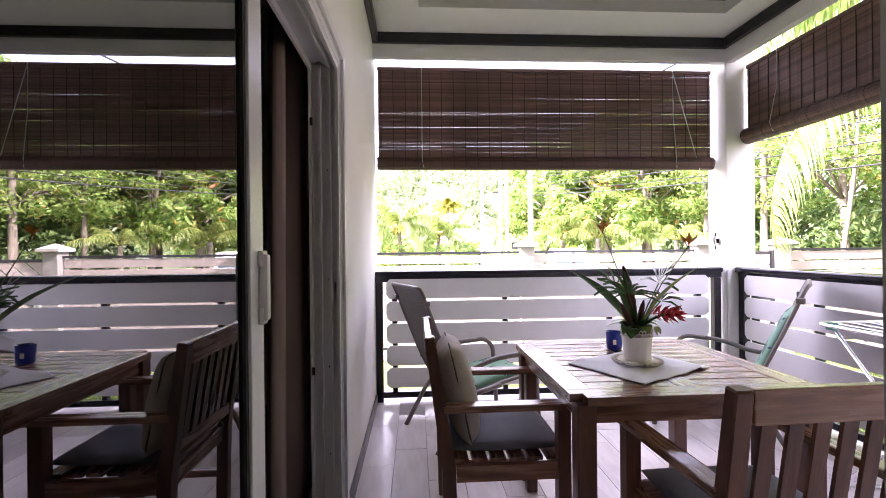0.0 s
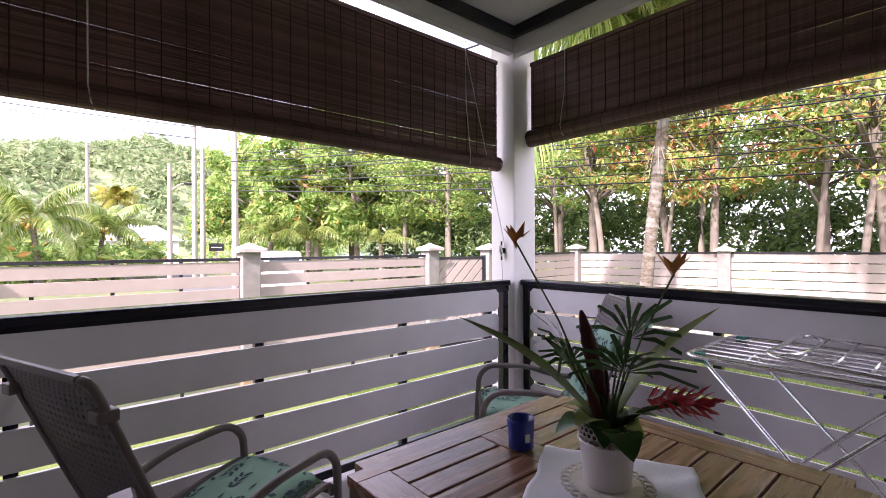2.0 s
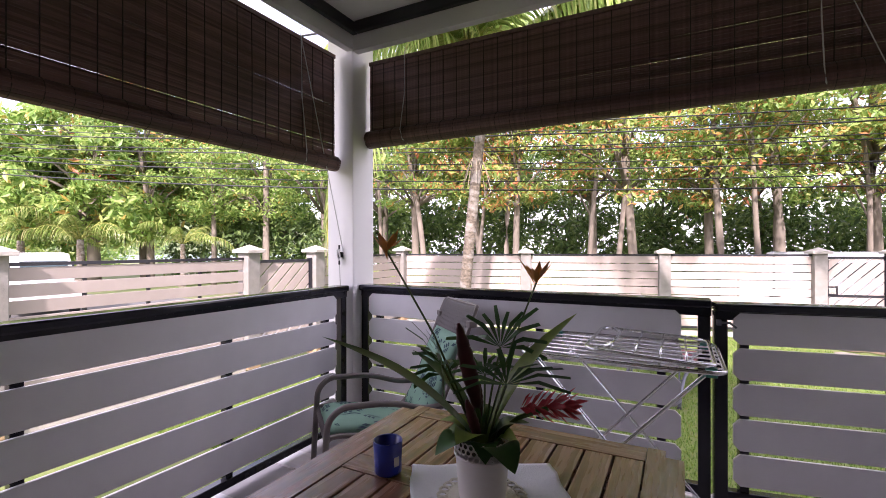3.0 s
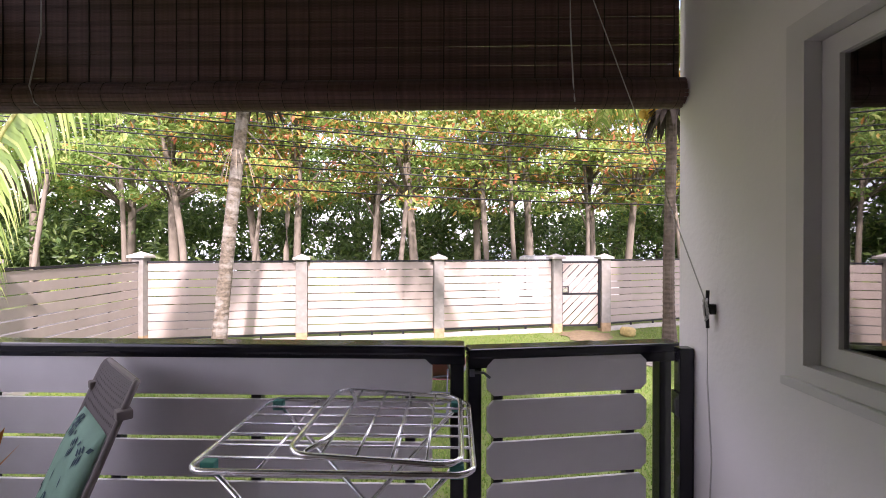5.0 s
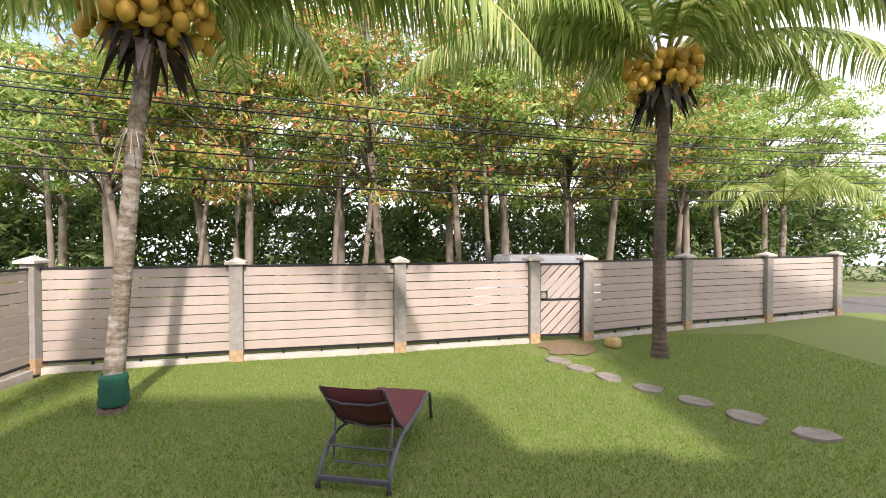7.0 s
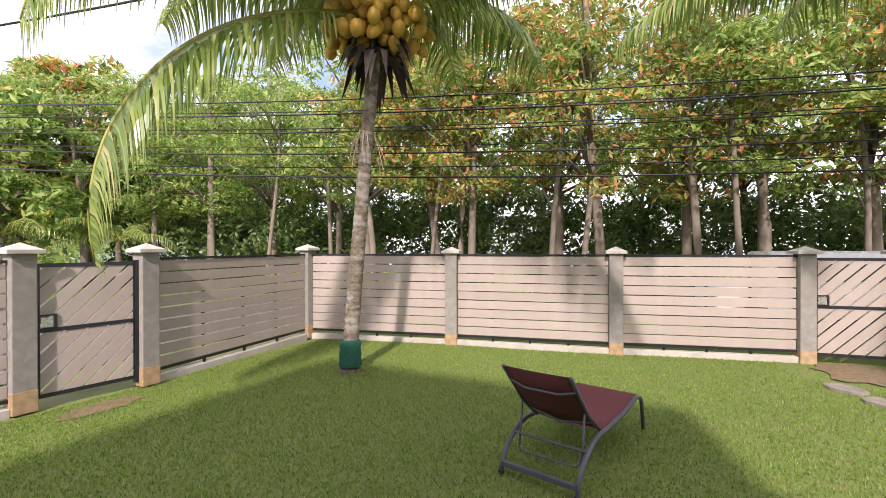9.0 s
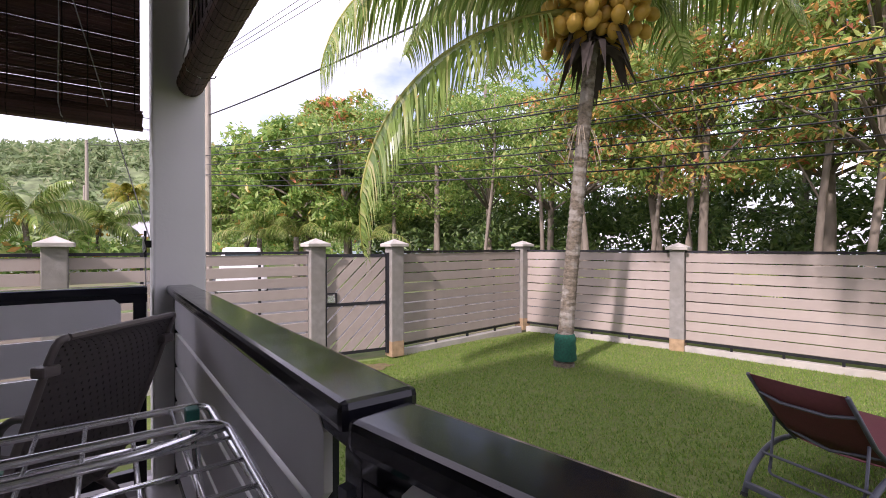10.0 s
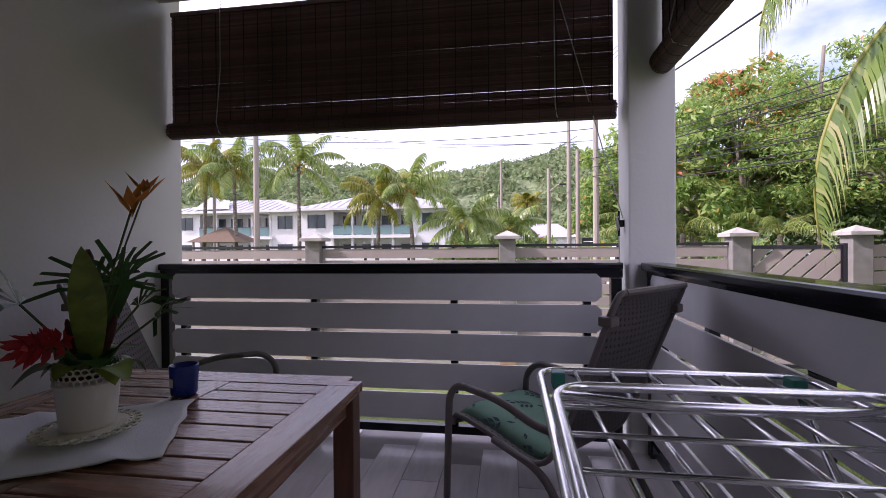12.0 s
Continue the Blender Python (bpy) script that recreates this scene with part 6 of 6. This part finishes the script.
# ---- beyond the street: villas, palms, hill ----
def villa(x0, x1, y, depth, label, gable):
    th = thing("villa", pose(x0, y, GZ), label, "house", "white two-storey villas")
    W = x1 - x0
    ez = 6.05
    # walls with a recessed balcony bay
    b0, b1 = W * 0.22, W * 0.80
    for wa, wb, wy in ((0, b0, 0), (b1, W, 0), (b0, b1, 2.2)):
        part("wall", bx(wa, wb, wy, depth, 0, ez), HOUSEW, th)
    part("balcony_slab", bx(b0 - 0.2, b1 + 0.2, -0.4, 2.2, 2.85, 3.2), HOUSEW, th)
    part("balcony_ceiling", bx(b0, b1, 0, 2.2, 5.7, 6.05), HOUSEW, th)
    for k in range(5):
        x = b0 + 0.15 + (b1 - b0 - 0.3) * k / 4
        part("pillar", bx(x - 0.14, x + 0.14, -0.1, 0.18, 0, 2.85), HOUSEW, th)
        part("pillar", bx(x - 0.14, x + 0.14, -0.1, 0.18, 3.2, 5.7), HOUSEW, th)
    for k in range(4):
        xa = b0 + 0.3 + (b1 - b0 - 0.3) * k / 4; xb = b0 + 0.05 + (b1 - b0 - 0.3) * (k + 1) / 4
        part("balcony_glass", bx(xa, xb, -0.2, -0.17, 3.25, 4.2), BALGL, th)
        part("handrail", bx(xa, xb, -0.22, -0.15, 4.2, 4.26), GREYMET, th)
        for z in (0.1, 3.25):
            w = part("window", bx(xa + 0.3, xb - 0.3, 2.14, 2.19, z, z + 2.1), WINDK, th)
            for q in range(3):
                xx = xa + 0.3 + (xb - xa - 0.6) * q / 2
                part("mullion", bx(xx - 0.05, xx + 0.05, 2.09, 2.138, z, z + 2.15), GREYMET, w)
    for (xa, xb) in ((b0 * 0.25, b0 * 0.8), (b1 + (W - b1) * 0.25, b1 + (W - b1) * 0.78)):
        for z in (0.9, 4.0):
            w = part("window", bx(xa, xb, -0.04, 0.02, z, z + 1.4), WINDK, th)
            for q in range(3):
                xx = xa + (xb - xa) * q / 2
                part("mullion", bx(xx - 0.05, xx + 0.05, -0.08, -0.042, z - 0.05, z + 1.45), GREYMET, w)
    # hip roof with eaves
    e = 0.8
    bm = bmesh.new()
    zr = ez + 1.8
    c = [(-e, -e, ez), (W + e, -e, ez), (W + e, depth + e, ez), (-e, depth + e, ez)]
    rg = [(W * 0.32, depth / 2, zr), (W * 0.68, depth / 2, zr)]
    v = [bm.verts.new(p) for p in c + rg]
    for f in ((0, 1, 5, 4), (1, 2, 5), (2, 3, 4, 5), (3, 0, 4), (3, 2, 1, 0)):
        bm.faces.new([v[i] for i in f])
    rf = part("roof", bm, ROOFM, th)
    for k in range(int(W / 0.9)):
        x = k * 0.9
        t = min(1, x / (W * 0.32 + e), (W - x) / (W * 0.32 + e))
        part("roof_rib", tube([(x, -e, ez + 0.03), (x, -e + (depth / 2 + e) * max(0.05, t), ez + 0.03 + 1.8 * max(0.05, t))], 0.04, 4), ROOFM, rf)
    part("fascia", bx(-e - 0.02, W + e + 0.02, -e - 0.06, -e + 0.02, ez - 0.22, ez + 0.03), HOUSEW, th)
    if gable:
        bm = bmesh.new()
        gx = W * 0.35
        q = [bm.verts.new(p) for p in ((gx - 2.2, -0.6, ez + 0.25), (gx + 2.2, -0.6, ez + 0.25), (gx, -0.6, ez + 1.6), (gx, 3.0, ez + 1.6))]
        bm.faces.new((q[0], q[1], q[2])); bm.faces.new((q[0], q[2], q[3])); bm.faces.new((q[1], q[3], q[2]))
        part("gable", bm, HOUSEW, rf)
    return th


villa(-36.5, -20.9, 48.5, 10, "white villa with grey metal roof, gable and glass balcony", True)
villa(-20.1, -4.3, 47.5, 10, "white villa with grey metal roof and a glass-railed balcony", False)
th = thing("low_wall", pose(-20, 44.5, GZ), "low white balustrade wall in front of the villas", "garden wall")
part("wall_run", bx(-22, 24, 0, 0.2, 0, 1.5), HOUSEW, th)
part("coping", bx(-22, 24, -0.05, 0.25, 1.5, 1.6), HOUSEW, th)
th = thing("thatched_gazebo", pose(-21.5, 36.5, GZ), "brown thatched gazebo roof on posts", "gazebo")
bm = bmesh.new()
v = [bm.verts.new(p) for p in ((-2.2, -2, 2.4), (2.2, -2, 2.4), (2.2, 2, 2.4), (-2.2, 2, 2.4), (0, 0, 3.7))]
for f in ((0, 1, 4), (1, 2, 4), (2, 3, 4), (3, 0, 4), (3, 2, 1, 0)):
    bm.faces.new([v[i] for i in f])
part("thatch_roof", bm, THATCH, th)
for sx in (-1, 1):
    for sy in (-1, 1):
        part("post", tube([(sx * 1.8, sy * 1.6, 0), (sx * 1.8, sy * 1.6, 2.45)], 0.09, 8), POLE, th)
th = thing("small_house", pose(4.0, 64, GZ), "small grey-roofed building at the end of the street", "house")
part("wall", bx(0, 7, 0, 6, 0, 3.0), HOUSEW, th)
bm = bmesh.new()
v = [bm.verts.new(p) for p in ((-0.5, -0.5, 3), (7.5, -0.5, 3), (7.5, 6.5, 3), (-0.5, 6.5, 3), (2, 3, 5), (5, 3, 5))]
for f in ((0, 1, 5, 4), (1, 2, 5), (2, 3, 4, 5), (3, 0, 4)):
    bm.faces.new([v[i] for i in f])
part("roof", bm, ROOFM, th)
th = thing("road_sign", pose(7.2, 30.8, GZ), "small dark street sign on a post", "street sign")
part("post", tube([(0, 0, 0), (0, 0, 2.2)], 0.04, 6), POLE, th)
part("plate", bx(-0.4, 0.4, -0.06, -0.04, 1.9, 2.35), WIRE, th)
part("text_bar", bx(-0.3, 0.3, -0.068, -0.061, 2.08, 2.14), WHITESIGN, th)


def car(m, label):
    th = thing("car", m, label, "car", "parked cars")
    bm = bx(-0.85, 0.85, -2.2, 2.2, 0.32, 1.05, bevel=0.12)
    part("body", bm, CARW, th, smooth=False)
    bm = bx(-0.76, 0.76, -1.9, 1.1, 1.0, 1.92, bevel=0.16)
    for v in bm.verts:
        if v.co.z > 1.5:
            v.co.x *= 0.88; v.co.y = v.co.y * 0.9
    part("cabin", bm, CARW, th)
    for s in (-1, 1):
        part("side_window", bx(s * 0.755 - 0.012, s * 0.755 + 0.012, -1.6, 0.85, 1.2, 1.62, bevel=0.01), WINDK, th)
        for y in (-1.4, 1.35):
            w = part("wheel", lathe([(0.0, -0.1), (0.33, -0.1), (0.35, 0), (0.33, 0.1), (0.0, 0.1)], 18), RUBBER, th)
            w.matrix_basis = pose(s * 0.8, y, 0.34, 0, 90, 0)
    part("rear_window", bx(-0.55, 0.55, -1.86, -1.83, 1.25, 1.68, bevel=0.01), WINDK, th)
    return th


car(pose(7.1, 20.6, GZ, 0, 0, -12), "white parked van beyond the street fence")
car(pose(17.2, -1.6, GZ, 0, 0, 15), "white parked van on the lane by the shore")

for k, (x, y, cz, ln, fm, yl) in enumerate([(-14.7, 36, 7.9, 2.9, FROND, 0.1), (-8.2, 36, 5.0, 2.6, FRONDY, 0), (-5.2, 36, 5.5, 3.1, FROND, 0), (-20.3, 36, 7.6, 3.0, FROND, 0), (-23.3, 36, 7.7, 2.8, FRONDY, 0), (-0.8, 36, 3.0, 2.6, FROND, 0), (-10.6, 37, 6.0, 0.1, FRONDY, 0), (2.0, 40, 2.6, 2.4, FROND, 0), (4.6, 58, 6.6, 1.6, FRONDY, 0), (-30, 38, 9, 3.0, FROND, 0)]):
    if ln < 1:
        continue
    fr = [(j * 360 / 15 + 9 * k, 1.5 * ln * (0.9 + 0.05 * (j % 4)), 72 - 24 * (j % 4), 78 + 12 * (j % 3)) for j in range(15)]
    palm("street_palm", (x, y, GZ - 0.1), (0.4 * math.sin(k * 2), 0.2), cz + 0.66, 0.17, 0.12, fr, "coconut palm with yellowing fronds before the white villas", nuts=12, leaf=1.1, fmat=fm, detail=48, skirt=False, group="street palms", width=0.06, crown_r=0.5)

# roadside shrubs
cl = []
rnd = random.Random(8)
for k in range(60):
    cl.append((rnd.uniform(-3, 5.5), rnd.uniform(36, 56), GZ + rnd.uniform(0.3, 2.2), 1.5, 1.3, 1.0))
for k in range(60):
    cl.append((rnd.uniform(10.5, 26), rnd.uniform(36, 60), GZ + rnd.uniform(0.5, 4.5), 1.8, 1.8, 1.6))
V, F = leaf_cloud(cl, 75, 0.3, 15)
tagged(raw("roadside_shrubs", V, F, LEAVES), "green shrubs along the far street", "shrubs", kind="stuff")


def hill_z(x, y):
    r = 1 - ((y - 290) / 130) ** 2
    ridge = 47 + 12 * noise.noise(Vector((x * 0.012, 0.3, 0))) + 5 * noise.noise(Vector((x * 0.05, 2, 0))) + 0.03 * x
    return GZ - 1 + max(0, r) ** 0.8 * ridge + 3.0 * noise.noise(Vector((x * 0.05, y * 0.05, 1)))


hl = gridmesh("hill", -330, 190, 160, 420, 90, 44, hill_z, HILLM)
tagged(hl, "forested green hill rising beyond the villas", "hill", kind="structure")
rs = np.random.RandomState(2)
cl = []
for k in range(2300):
    x, y = rs.uniform(-260, 130), 162 + 125 * rs.rand() ** 0.9
    s = rs.uniform(1.8, 4.2)
    cl.append((x, y, hill_z(x, y) + s * 0.55, s * 1.25, s * 1.25, s))
V, F = leaf_cloud(cl, 26, 1.5, 12, 0.5)
# pale greyed greens: the aerial haze is mixed into the leaf colours
LEAVES_H = leaf_mat("hill_forest", [(0.0, (0.16, 0.23, 0.10)), (0.5, (0.23, 0.31, 0.14)), (0.85, (0.30, 0.36, 0.18)), (1.0, (0.36, 0.36, 0.21))], 0.6, 0.45)
tagged(raw("hill_forest", V, F, LEAVES_H), "dense forest covering the hill, its greens paled for distant haze", "forest", kind="stuff")

# ---- floor tiles ----
me_full = to_mesh(bx(-0.0985, 0.0985, -0.2985, 0.2985, -0.012, 0.0, bevel=0.0015), "tile", TILE)
floor_ob = bpy.data.objects["floor"]
rnd = random.Random(2)
for i in range(16):
    x = WX + 0.10 + 0.2 * i
    if x > 3.16:
        continue
    off = (i % 3) * 0.2
    for j in range(9):
        y = -0.85 + off + 0.6 * j
        if y > 4.1 or (x > 0.7 and y < 0.75):
            continue
        piece("tile", me_full, floor_ob, pose(x, y, rnd.uniform(-0.0006, 0.0004), rnd.uniform(-0.03, 0.03), rnd.uniform(-0.05, 0.05), 180 * rnd.randint(0, 1)))
